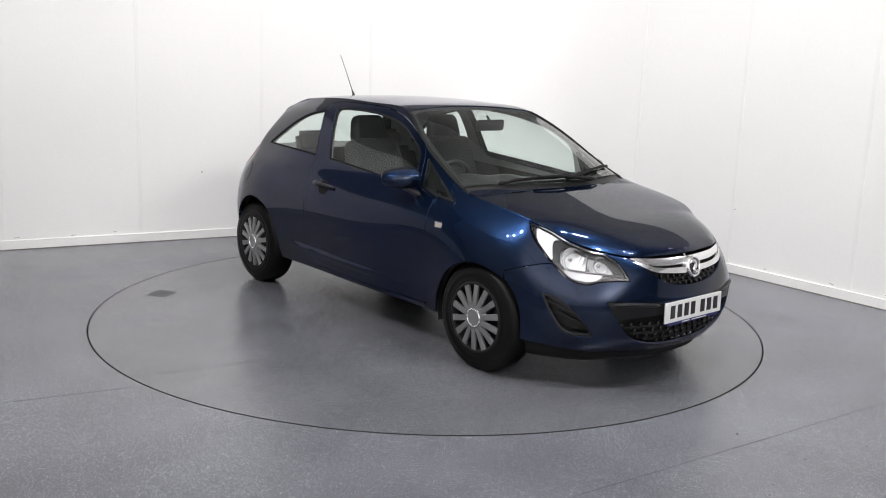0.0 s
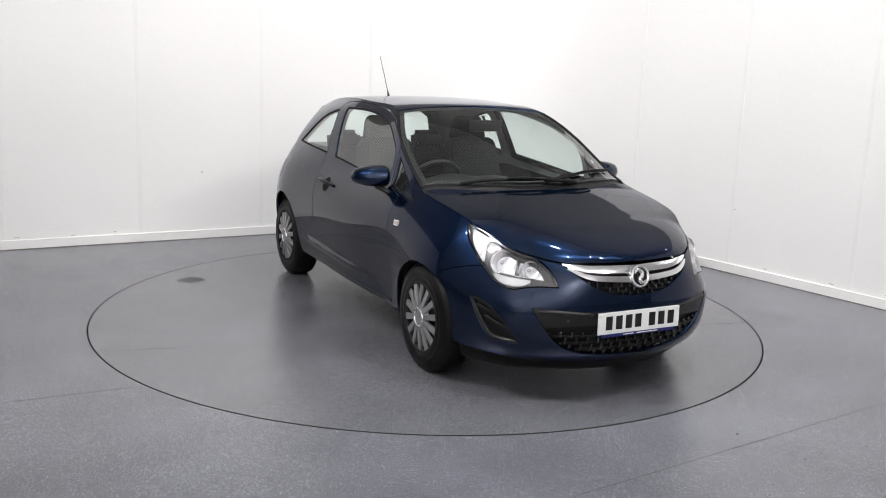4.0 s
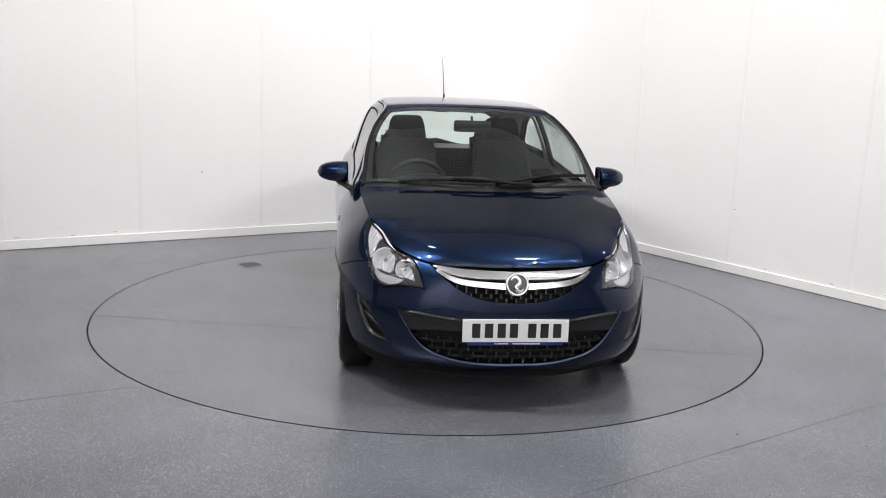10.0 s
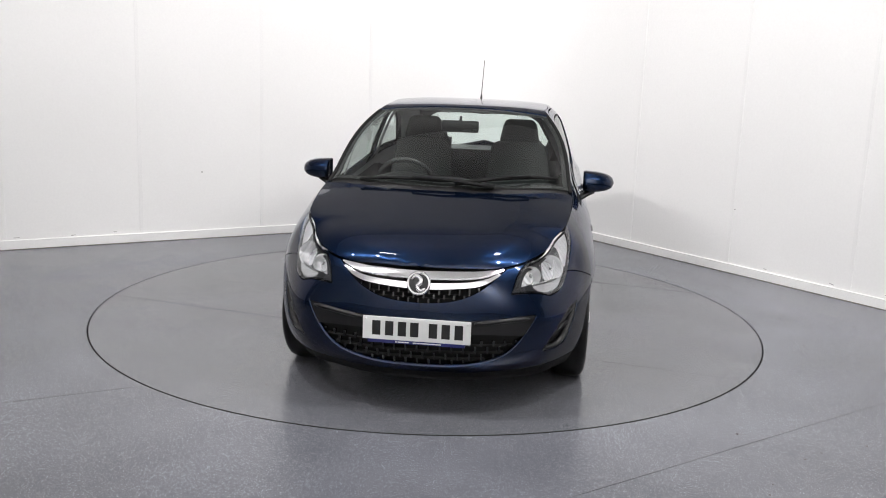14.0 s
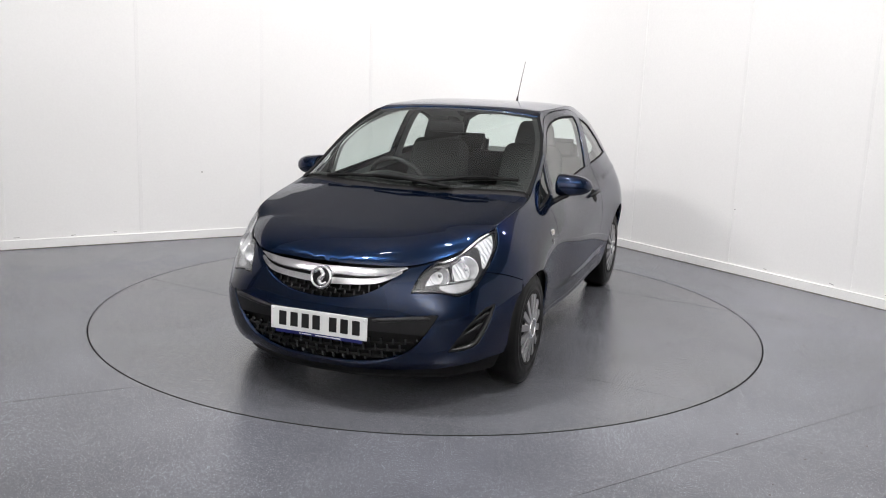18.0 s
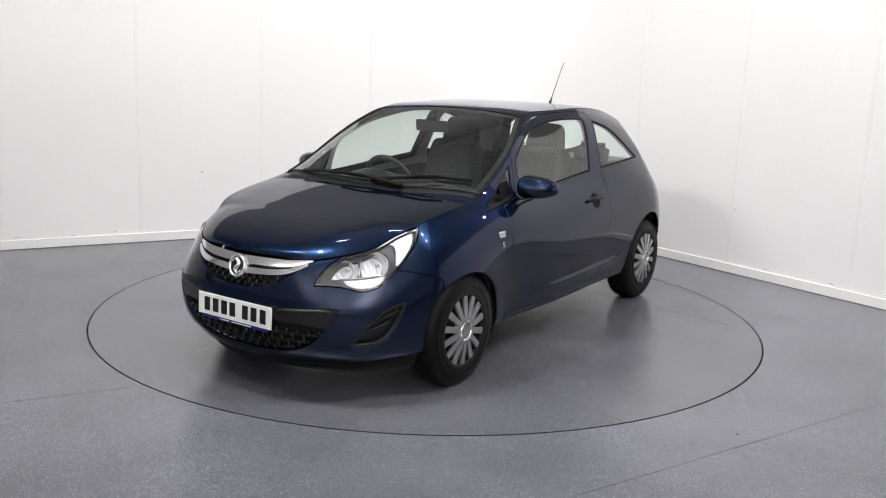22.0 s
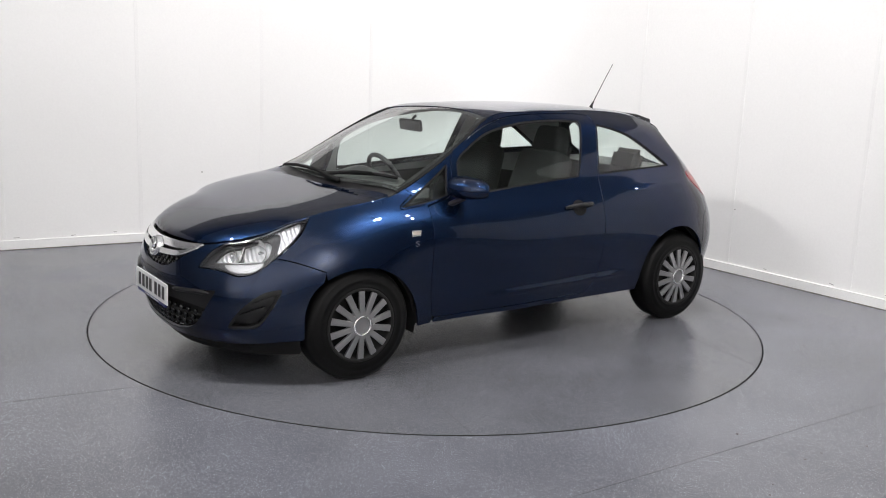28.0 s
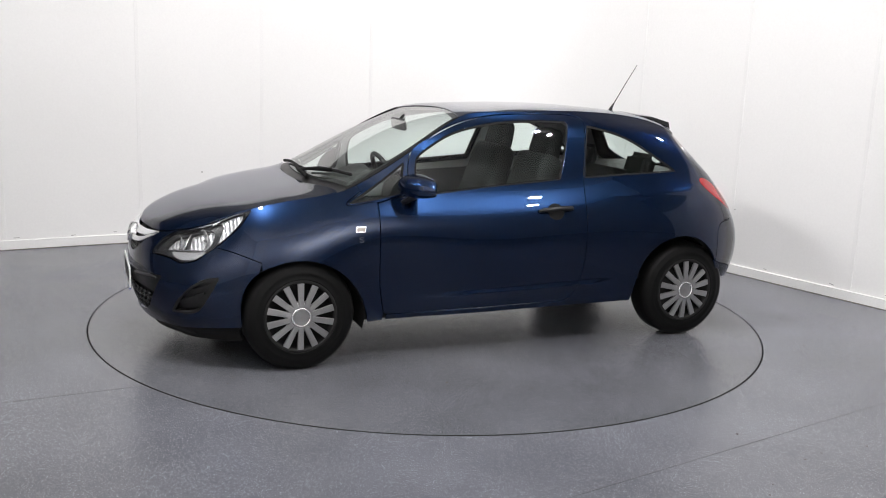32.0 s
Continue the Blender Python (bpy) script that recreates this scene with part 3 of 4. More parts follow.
def edge_line(p0, p1, drop=0.0, step=0.03):
    n = max(2, int(abs(p1 - p0) / step))
    p = np.linspace(p0, p1, n + 1)
    return [(a, b - drop) for a, b in zip(p, EDGE(p))]


def rail_xy(p0, p1, in_by=0.0, step=0.03):
    n = max(2, int(abs(p1 - p0) / step))
    p = np.linspace(p0, p1, n + 1)
    q = skin(np.stack([p, EDGE(p)], 1))
    return [(x, max(y - in_by, 0.0)) for x, y in q[:, :2]]


ARCH_F = smooth_line([(1.05, .215), (1.053, .30), (1.060, .41), (1.130, .528), (1.265, .598), (1.41, .617), (1.562, .572), (1.695, .455), (1.762, .33), (1.785, .235)])
ARCH_R = smooth_line([(3.495, .258), (3.503, .33), (3.535, .49), (3.62, .603), (3.745, .660), (3.88, .662), (4.016, .606), (4.11, .518), (4.16, .40), (4.18, .22)])
DOOR = loop(smooth_line([(1.878, .282), (1.845, .45), (1.836, .568), (1.832, .70), (1.833, .80), (1.835, .90)]),
            smooth_line([(1.842, .906), (1.90, .919), (1.985, .939)]), smooth_line([(2.002, .952), (2.022, 1.0), (2.032, 1.05), (2.040, 1.122), (2.058, 1.172)]),
            smooth_line([(2.075, 1.192), (2.20, 1.262), (2.33, 1.318), (2.517, 1.366), (2.779, 1.388), (3.0, 1.391), (3.10, 1.386), (3.16, 1.375)]),
            smooth_line([(3.178, 1.355), (3.16, 1.18), (3.139, 1.017), (3.121, .785), (3.123, .579), (3.108, .42), (3.07, .33), (3.03, .298)]),
            straight((3.0, .292), (2.464, .281), (1.90, .273)))
DOOR_GLASS = loop(smooth_line([(2.085, .947), (2.070, 1.02), (2.070, 1.09), (2.085, 1.145), (2.115, 1.175)]),
                  smooth_line([(2.13, 1.185), (2.20, 1.228), (2.288, 1.272), (2.469, 1.322), (2.685, 1.352), (2.908, 1.360), (3.058, 1.356)]),
                  smooth_line([(3.070, 1.335), (3.040, 1.20), (2.985, 1.022)]),
                  straight((2.972, 1.015), (2.492, .977), (2.147, .943)))
REAR_GLASS = loop(smooth_line([(3.20, 1.335), (3.366, 1.301), (3.537, 1.240), (3.69, 1.144), (3.808, 1.066)]),
                  smooth_line([(3.812, 1.054), (3.66, 1.048), (3.45, 1.040), (3.155, 1.024)]), straight((3.15, 1.04), (3.19, 1.32)))
FRONT_GLASS = loop(smooth_line([(1.662, .908), (1.770, .965), (1.926, 1.063), (2.004, 1.120)]), straight((2.012, 1.113), (1.987, .966)),
                   smooth_line([(1.985, .955), (1.90, .935), (1.80, .918), (1.672, .902)]))
LAMP = loop(smooth_line([(.452, .612), (.480, .662), (.512, .702), (.562, .742)]), edge_line(.58, 1.14, .010), straight((1.155, .872), (1.153, .862)),
            smooth_line([(1.15, .858), (1.10, .820), (.995, .750), (.90, .690), (.815, .637)]), smooth_line([(.805, .630), (.75, .602), (.70, .590), (.665, .587)]),
            smooth_line([(.66, .588), (.62, .597), (.565, .607), (.46, .610)]))
FOG = loop(smooth_line([(.920, .526), (.836, .511), (.742, .448), (.683, .385), (.633, .318)]), smooth_line([(.64, .311), (.70, .311), (.80, .332), (.850, .39), (.90, .47), (.922, .515)]))
SEAM_LINE = smooth_line([(1.184, .609), (1.076, .643), (.96, .667), (.882, .676)])
half = [(0, .560), (.09, .564), (.175, .577), (.25, .604), (.312, .637), (.38, .677), (.446, .716)]
GRILLE = loop(mirrored(smooth_line(half)), smooth_line(half), straight((.44, .718), (.26, .708), (0, .704), (-.26, .708), (-.44, .718)))
low = [(0, .235), (.16, .240), (.324, .268), (.431, .318), (.514, .41), (.56, .475), (.577, .503)]
LOWER = loop(mirrored(smooth_line(low)), smooth_line(low), smooth_line([(.57, .508), (.48, .505), (.38, .497), (.27, .487)]), straight((.26, .486), (-.26, .486)), smooth_line([(-.27, .487), (-.38, .497), (-.48, .505), (-.57, .508)]))

bumper_half = loop(straight((0, .205), (.35, .208), (.65, .225), (.9, .245), (1.045, .252)), [q for q in ARCH_F if q[0] < 1.175 and q[1] > .255], [(q[0], q[1] - .004) for q in SEAM_LINE],
                   smooth_line([(.84, .648), (.81, .628), (.75, .596), (.70, .584), (.665, .581), (.62, .591), (.565, .601), (.446, .605)]),
                   smooth_line([(.446, .612), (.474, .664), (.506, .706), (.552, .742)]), edge_line(.545, .47, .006), smooth_line(half[::-1]))
BUMPER = loop(bumper_half, mirrored(bumper_half))
sheet("front_bumper", BUMPER, skin, PAINT, car, holes=[LOWER, FOG, mirrored(FOG)], depth=0.025)

rear_edge = smooth_line([(1.035, .695), (1.09, .53), (1.125, .36), (1.145, .17), (1.150, 0), (1.145, -.17), (1.125, -.36), (1.09, -.53), (1.035, -.695)])
left_rail = rail_xy(0, 1.60, .004)
BONNET = loop(left_rail, rear_edge, [(x, -y) for x, y in left_rail[::-1]])
sheet("bonnet", BONNET, top, PAINT, car, depth=0.02)
screen_top = smooth_line([(.268, .530), (.244, .42), (.216, .275), (.196, .12), (.19, 0), (.196, -.12), (.216, -.275), (.244, -.42), (.268, -.530)])
screen_side = rail_xy(1.675, 2.372, .020)
screen_base = smooth_line([(.972, -.686), (1.035, -.53), (1.072, -.34), (1.090, -.17), (1.095, 0), (1.090, .17), (1.072, .34), (1.035, .53), (.972, .686)])
SCREEN = loop(screen_base, screen_side, screen_top, [(x, -y) for x, y in screen_side[::-1]])
sheet("windscreen", SCREEN, top, GLASS, car, "green-tinted windscreen", depth=0.004, lift=-0.004)
frit_in = inset(SCREEN, 0.028)
sheet("windscreen_border", inset(SCREEN, -0.004), top, VOID, car, "black border round the windscreen", holes=[frit_in], depth=0.0, lift=-0.008)
pillar_in = rail_xy(1.66, 2.376, .018)
for s in (1, -1):
    strip_line = loop(rail_xy(1.66, 2.378, .002), pillar_in[::-1])
    sheet("windscreen_seal", [(x, s * y) for x, y in (strip_line if s > 0 else strip_line[::-1])], top, WIPER_BLACK, car, "black rubber seal along the windscreen pillar", step=0.015, depth=0.012, lift=0.003)
COWL = loop([(x - .004, y) for x, y in rear_edge], [(x - .01, y) for x, y in screen_base])
sheet("cowl", COWL, top, BLACK, car, "black plastic scuttle panel", depth=0.01, lift=-0.014)
roof_side = rail_xy(2.385, 5.15, .004)
ROOF = loop(roof_side, [(x, -y) for x, y in roof_side[::-1]], [(x - .007, y) for x, y in screen_top[::-1]])
sheet("roof", ROOF, top, PAINT, car, depth=0.02, step=0.04)
sheet("roof_lining", inset(ROOF, 0.03), top, GREY_TRIM, car, "grey cloth roof lining", depth=0.0, lift=-0.035, step=0.06)

for s in (1, -1):
    def turned(outline):
        return outline if s > 0 else mirrored(outline)
    fender = loop([q for q in ARCH_F if q[0] > 1.187], straight((1.80, .235), (1.872, .24)), smooth_line([(1.872, .282), (1.839, .45), (1.830, .568), (1.826, .70), (1.827, .80), (1.829, .902)]),
                  straight((1.825, .913), (1.80, .9085), (1.73, .900), (1.672, .893)), straight((1.652, .894), (1.648, .905), (1.66, .919), (1.70, .943), (1.742, .968)), edge_line(1.716, 1.165, .004),
                  smooth_line([(1.160, .862), (1.107, .815), (1.003, .746), (.908, .686)]), [(q[0], q[1] + .002) for q in SEAM_LINE[::-1]])
    sheet("fender", turned(fender), skin, PAINT, car, step=0.02)
    gap = inset(DOOR, -.007)
    first = min(range(len(gap)), key=lambda i: math.dist(gap[i], (1.893, .266)))
    last = min(range(len(gap)), key=lambda i: math.dist(gap[i], (1.842, .913)))
    round_door = [gap[i % len(gap)] for i in range(first + (len(gap) if first < last else 0), last - 1, -1)]
    panel = loop(edge_line(1.724, 4.245, .004), straight((4.25, 1.0), (4.25, .742)), smooth_line([(4.245, .735), (4.19, .728), (4.155, .70), (4.135, .60), (4.13, .49)]),
                 [q for q in ARCH_R[::-1] if q[0] < 4.12], straight((3.0, .258), (2.4, .249), (1.893, .240)), round_door,
                 straight((1.80, .9135), (1.73, .905), (1.672, .898)), straight((1.658, .9005), (1.656, .906), (1.666, .915), (1.70, .936), (1.748, .962)))
    taillight = loop(smooth_line([(4.115, .995), (4.18, 1.008), (4.28, .995), (4.40, .938), (4.475, .845), (4.49, .785)]), smooth_line([(4.44, .790), (4.33, .838), (4.22, .905), (4.118, .980)]))
    side = sheet("side_panel", turned(panel), skin, PAINT, car, step=0.02, holes=[turned(REAR_GLASS), turned(FRONT_GLASS), turned(inset(taillight, -.003))])
    sheet("lamp_backing", turned(inset(taillight, -.03)), skin, VOID, car, "dark housing behind the tail light", lift=-0.03, depth=0.0)
    sheet("tail_light", turned(taillight), skin, RED_LENS, car, "red tail light", lift=0.002)
    door = sheet("door", turned(DOOR), skin, PAINT, car, step=0.02, holes=[turned(DOOR_GLASS)])
    for name, outline, owner in (("door_window", DOOR_GLASS, door), ("rear_side_window", REAR_GLASS, side), ("front_quarter_window", FRONT_GLASS, side)):
        glass = sheet(name, turned(inset(outline, -.006)), skin, GLASS, owner, "green-tinted side window", depth=0.004, lift=-0.007, step=0.02)
        sheet("window_seal", turned(inset(outline, -.005)), skin, WIPER_BLACK, owner, "black rubber window seal", holes=[turned(inset(outline, .011))], depth=0.006, lift=-0.0035)

gate_half = loop(straight((4.257, 1.32), (4.257, .748)), straight((4.27, .742), (5.15, .742)), straight((5.15, 1.35), step=1), edge_line(5.15, 4.26, .006))
back_glass = loop(smooth_line([(4.42, 1.09), (4.45, 1.065), (5.15, 1.055)]), smooth_line([(5.15, 1.29), (4.55, 1.27), (4.46, 1.24)]))
for s in (1, -1):
    def turned(outline):
        return outline if s > 0 else mirrored(outline)
    sheet("tailgate", turned(gate_half), skin, PAINT, car, holes=[turned(back_glass), turned(inset(taillight, -.003))])
    sheet("rear_window", turned(back_glass), skin, GLASS, car, "green-tinted rear window", depth=0.0, lift=-0.004)
    rear_bumper = loop([q for q in ARCH_R if q[0] > 4.13 and q[1] > .40], straight((4.20, .375), (4.4, .34), (5.15, .32), (5.15, .735), (4.25, .730)), smooth_line([(4.245, .728), (4.195, .72), (4.163, .695), (4.143, .60), (4.138, .50)]))
    sheet("rear_bumper", turned(rear_bumper), skin, PAINT, car, depth=0.02)
    # black underlay: puts shade behind the panel gaps
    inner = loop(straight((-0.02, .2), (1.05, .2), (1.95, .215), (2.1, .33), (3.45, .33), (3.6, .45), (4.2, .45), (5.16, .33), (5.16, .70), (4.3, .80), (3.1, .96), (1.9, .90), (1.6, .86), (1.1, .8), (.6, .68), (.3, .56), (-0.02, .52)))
    sheet("shell_shade", turned(inner), skin, VOID, car, "black sheet behind the panels for the shade in their gaps", holes=[turned(loop(ARCH_F, straight((1.785, .19), (1.05, .19)))), turned(loop(ARCH_R, straight((4.18, .19), (3.495, .19))))], depth=0.0, lift=-0.05, step=0.06)

# ---- wheels ----
R_TYRE = 0.306


def wheel(x, y, s):
    m = pose(x, y, R_TYRE - .003, 0, 0, 0 if s > 0 else 180)
    w = 0.185
    V, F = lathe([(.185, -.03), (.199, 0.0), (.204, .004), (.211, .0045), (.214, .0015), (.235, .005), (.248, .0055), (.251, .003), (.270, .001), (.284, -.006), (.288, -.010), (.297, -.018), (R_TYRE, -.04), (R_TYRE, -w + .04), (.297, -w + .018), (.26, -w), (.19, -w), (.18, -w + .04)], 64)
    tyre = solid("wheel", V, F, RUBBER, car, "black rubber tyre on a steel wheel")
    tyre.matrix_basis = m
    V, F = lathe([(.199, -.006), (.204, .001), (.196, .006), (.186, .004), (.180, -.012), (.178, -.05), (.05, -.06), (.0005, -.06)], 64)
    rim = solid("rim", V, F, VOID, tyre, "dark rim behind the wheel trim")
    V, F = lathe([(.1995, -.006), (.2035, -.001), (.200, .0012), (.196, -.003), (.190, -.012), (.180, -.024)], 64)
    solid("trim_ring", V, F, SILVER, tyre, "silver outer ring of the wheel trim")
    for i in range(14):
        a = 2 * math.pi * (i + 0.5) / 14
        bm = bmesh.new()
        box(bm, .058, .199, -.012, .004, -.0175, .0175, 0.003)
        for v in bm.verts:
            k = (v.co.x - .058) / .141
            v.co.z *= 0.80 + 0.28 * k
            v.co.y += .010 * (1 - k) - .003 * k
        bm.transform(Matrix.Rotation(-a, 4, "Y"))
        part("spoke", bm, SILVER, tyre)
    V, F = lathe([(.086, -.010), (.082, .004), (.074, .0105), (.060, .013), (.044, .013), (.0005, .014)], 48)
    solid("hub_cap", V, F, SILVER, tyre, "silver wheel centre cap")
    V, F = lathe([(.0545, .012), (.0535, .0185), (.049, .0205), (.0445, .0185), (.0435, .012)], 40)
    solid("chrome_ring", V, F, CHROME, tyre, "chrome ring round the wheel centre")
    return tyre


for s in (1, -1):
    wheel(1.2555, s * 0.822, s)
    wheel(-1.2555, s * 0.785, s)
    for x in (1.2555, -1.2):
        V, F = [], []
        for i in range(25):
            a = radians(-4 + 200 * i / 24) if x > 0 else radians(-6 + 192 * i / 24)
            V += [(x + r * math.cos(a), s * y, .30 + r * math.sin(a)) for r, y in ((.372, .78 if x > 0 and math.cos(a) < -.3 else .70), (.372, .50), (.05, .50))]
        F = [(3 * i + k, 3 * i + k + 1, 3 * i + k + 4, 3 * i + k + 3) for i in range(24) for k in (0, 1)]
        solid("wheel_arch_liner", V, F, VOID, car, "black wheel arch liner")
bm = bmesh.new()
box(bm, .85, 1.75, -.52, .52, .22, .26)
box(bm, -1.5, -.85, -.52, .52, .25, .29)
box(bm, -.85, .85, -.735, .735, .35, .365)
box(bm, -.78, -.25, -.50, .35, .215, .36, .03)
part("underbody", bm, VOID, car, "dark underbody")


# ---- the car's front ----
sheet("front_lip", loop(straight((-1.0, .160), (-.6, .150), (.6, .150), (1.0, .160), (1.03, .258), (.65, .236), (.35, .218), (-.35, .218), (-.65, .236), (-1.03, .258))), skin, WIPER_BLACK, car, "black plastic lip under the bumper", lift=-0.012, depth=0.02)
# black sheet: the grille opening's shade as colour
sheet("grille_back", inset(GRILLE, -.012), skin, VOID, car, "black sheet for the shade behind the grille", depth=0.0, lift=-0.045)
bar_low = [(0, .672), (.07, .674), (.20, .677), (.28, .683), (.36, .694), (.425, .711)]
UPPER_BAR = loop(mirrored(smooth_line(bar_low)), smooth_line(bar_low), straight((.425, .716), (.26, .706), (0, .702), (-.26, .706), (-.425, .716)))
mid_top = [(0, .652), (.07, .655), (.20, .661), (.28, .669), (.35, .684), (.40, .700)]
mid_low = [(.405, .692), (.355, .670), (.28, .646), (.20, .636), (.07, .627), (0, .625)]
MID_BAR = loop(smooth_line(mid_top), smooth_line(mid_low), mirrored(smooth_line(mid_low)), mirrored(smooth_line(mid_top)))
sheet("chrome_bar", UPPER_BAR, skin, CHROME, car, "broad chrome bar across the grille", lift=0.003, depth=0.02)
sheet("chrome_bar", MID_BAR, skin, CHROME, car, "narrow chrome bar across the grille", lift=0.004, depth=0.02)


def strip(p0, z0, p1, z1, width, lift, depth, mat, name, parent, label=""):
    """A narrow straight rib laid along the skin."""
    a, b = np.array((p0, z0)), np.array((p1, z1))
    d = (b - a) / np.linalg.norm(b - a)
    n = np.array((-d[1], d[0])) * width / 2
    k = max(2, int(np.linalg.norm(b - a) / 0.03))
    line = [a + (b - a) * i / k for i in range(k + 1)]
    return sheet(name, [tuple(q + n) for q in line[::-1]] + [tuple(q - n) for q in line], skin, mat, parent, label, step=0.05, depth=depth, lift=lift)


def lattice(levels, pitch, bounds, parent, width=0.006):
    """Cross ribs of a grille kept inside an outline: level ribs and, between them, short upright ones set half a pitch apart from row to row."""
    for z in levels[1:-1]:
        hits = [p for p in np.arange(0, .6, .005) if inside(np.array([(p, z)]), bounds)[0]]
        if hits:
            strip(-hits[-1], z, hits[-1], z, width, -0.014, 0.016, VOID, "grille_rib", parent)
    for k, (low_z, high_z) in enumerate(zip(levels, levels[1:])):
        for i in range(-12, 13):
            p = pitch * (i + 0.5 * (k % 2))
            hits = [z for z in np.arange(low_z, high_z, .004) if inside(np.array([(p, z)]), bounds)[0]]
            if len(hits) > 3:
                strip(p, hits[0], p, hits[-1], width * 1.3, -0.012, 0.016, GLOSS_BLACK, "grille_rib", parent)


lattice([.562, .583, .604, .70],  .048, loop(mirrored(smooth_line(half)), smooth_line(half), straight((.40, .690), (.28, .640), (0, .620), (-.28, .640), (-.40, .690))), car)

TRIM_PIECE = inset(loop([q for q in LOWER if q[1] > .395], []), .004)
sheet("bumper_trim", TRIM_PIECE, skin, BLACK, car, "black grained plastic trim across the bumper", lift=-0.004, depth=0.03)
for s in (1, -1):
    line = smooth_line([(s * .27, .474), (s * .38, .484), (s * .47, .491), (s * .535, .491)], .03)
    V, F = tube([tuple(skin([q])[0] + facing(skin, np.array([q]))[0] * h) for q, h in zip(line, np.linspace(.004, .003, len(line)))], [.004] + [.011] * (len(line) - 2) + [.004], 10)
    solid("trim_ledge", V, F, BLACK, car, "rounded upper ledge of the bumper trim")
# black sheet again, shade of the lower opening as colour
sheet("lower_grille_back", inset(LOWER, -.01), skin, VOID, car, "black sheet for the shade behind the lower grille", depth=0.0, lift=-0.06)
lattice([.234, .275, .315, .355, .40], .056, inset(loop([q for q in LOWER if q[1] < .40], []), .006), car, 0.007)
for s in (1, -1):
    def turned(outline):
        return outline if s > 0 else mirrored(outline)
    fog = sheet("fog_recess", turned(inset(FOG, -.006)), skin, BLACK, car, "black blanked fog lamp recess", depth=0.0, lift=-0.035)
    sheet("recess_rim", turned(inset(FOG, -.001)), skin, BLACK, fog, holes=[turned(inset(FOG, .012))], depth=0.03, lift=-0.003)
    strip(s * .69, .375, s * .835, .43, .012, -0.012, 0.02, BLACK, "fin", fog)
    strip(s * .745, .435, s * .885, .485, .012, -0.012, 0.02, BLACK, "fin", fog)

# number plate: white with plain dark bars in place of its characters
plate_m = pose(2.094, 0, .431, 0, -1.2)
bm = bmesh.new()
box(bm, -.004, .004, -.2576, .2576, -.0555, .0555, 0.002)
bm.transform(plate_m)
plate = part("number_plate", bm, PLATE, car, "white number plate with black characters")
for y in (-.192, -.130, -.069, -.010, .079, .139, .201):
    bm = bmesh.new()
    box(bm, .0035, .0055, y - .020, y + .020, -.034, .036, 0.0005)
    bm.transform(plate_m)
    part("bar", bm, INK, plate)
bm = bmesh.new()
box(bm, -.006, .003, -.232, .232, -.071, -.0555)
bm.transform(plate_m)
part("plate_strip", bm, NAVY, plate, "navy blue strip under the plate")
for y0, y1 in ((-.10, -.092), (-.088, -.035), (-.015, .12)):
    bm = bmesh.new()
    box(bm, .002, .0038, y0, y1, -.066, -.061)
    bm.transform(plate_m)
    part("bar", bm, PLATE, plate)
for y in (-.243, .243):
    V, F = lathe([(.0001, .003), (.006, .002), (.007, 0)], 12, plate_m @ pose(.0035, y, .043, 0, 0, -90))
    solid("screw_cap", V, F, PLATE, plate)

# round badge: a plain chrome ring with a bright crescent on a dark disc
badge_m = pose(2.068, 0, .652, 0, -14) @ pose(0, 0, 0, 0, 0, -90)
V, F = lathe([(.058, -.03), (.058, .004), (.054, .012), (.047, .012), (.043, .005)], 48, badge_m)
badge = solid("badge", V, F, CHROME, car, "round chrome badge on the grille")
V, F = lathe([(.046, .003), (.0003, .004)], 40, badge_m)
solid("badge_disc", V, F, GLOSS_BLACK, badge, "dark centre of the badge")
line = smooth_line([(-.030, -.020), (-.010, -.033), (.006, -.016), (-.010, .004), (-.004, .026), (.016, .033), (.032, .016)], .006)
V, F = tube([tuple(badge_m @ Vector((x, .007, z))) for x, z in line], [.005 + .008 * math.sin(math.pi * k / (len(line) - 1)) for k in range(len(line))], 8)
solid("badge_shape", V, F, CHROME, badge, "bright curved shape on the badge")

# ---- headlights ----
INNER = loop(smooth_line([(.515, .640), (.532, .672), (.555, .700), (.60, .718), (.628, .724)]), smooth_line([(.640, .70), (.645, .675), (.640, .655)]), straight((.62, .650), (.57, .646)))
MAIN = loop(smooth_line([(.638, .728), (.69, .748), (.74, .760), (.80, .758), (.832, .742)]), smooth_line([(.835, .72), (.825, .685), (.79, .662), (.755, .655)]), straight((.72, .654), (.662, .655)))
LOW = loop(straight((.578, .636), (.66, .640), (.72, .643), (.80, .652)), smooth_line([(.79, .637), (.76, .618), (.71, .606), (.664, .602)]), smooth_line([(.64, .603), (.61, .612), (.585, .625)]))
BOOM = loop(smooth_line([(.64, .757), (.70, .775), (.80, .808), (.93, .836), (1.03, .850), (1.085, .850)]), smooth_line([(1.085, .838), (1.05, .800), (.985, .750), (.93, .708), (.90, .697)]),
            smooth_line([(.885, .703), (.895, .740), (.900, .775)]), smooth_line([(.885, .790), (.84, .795), (.78, .786), (.70, .766)]))
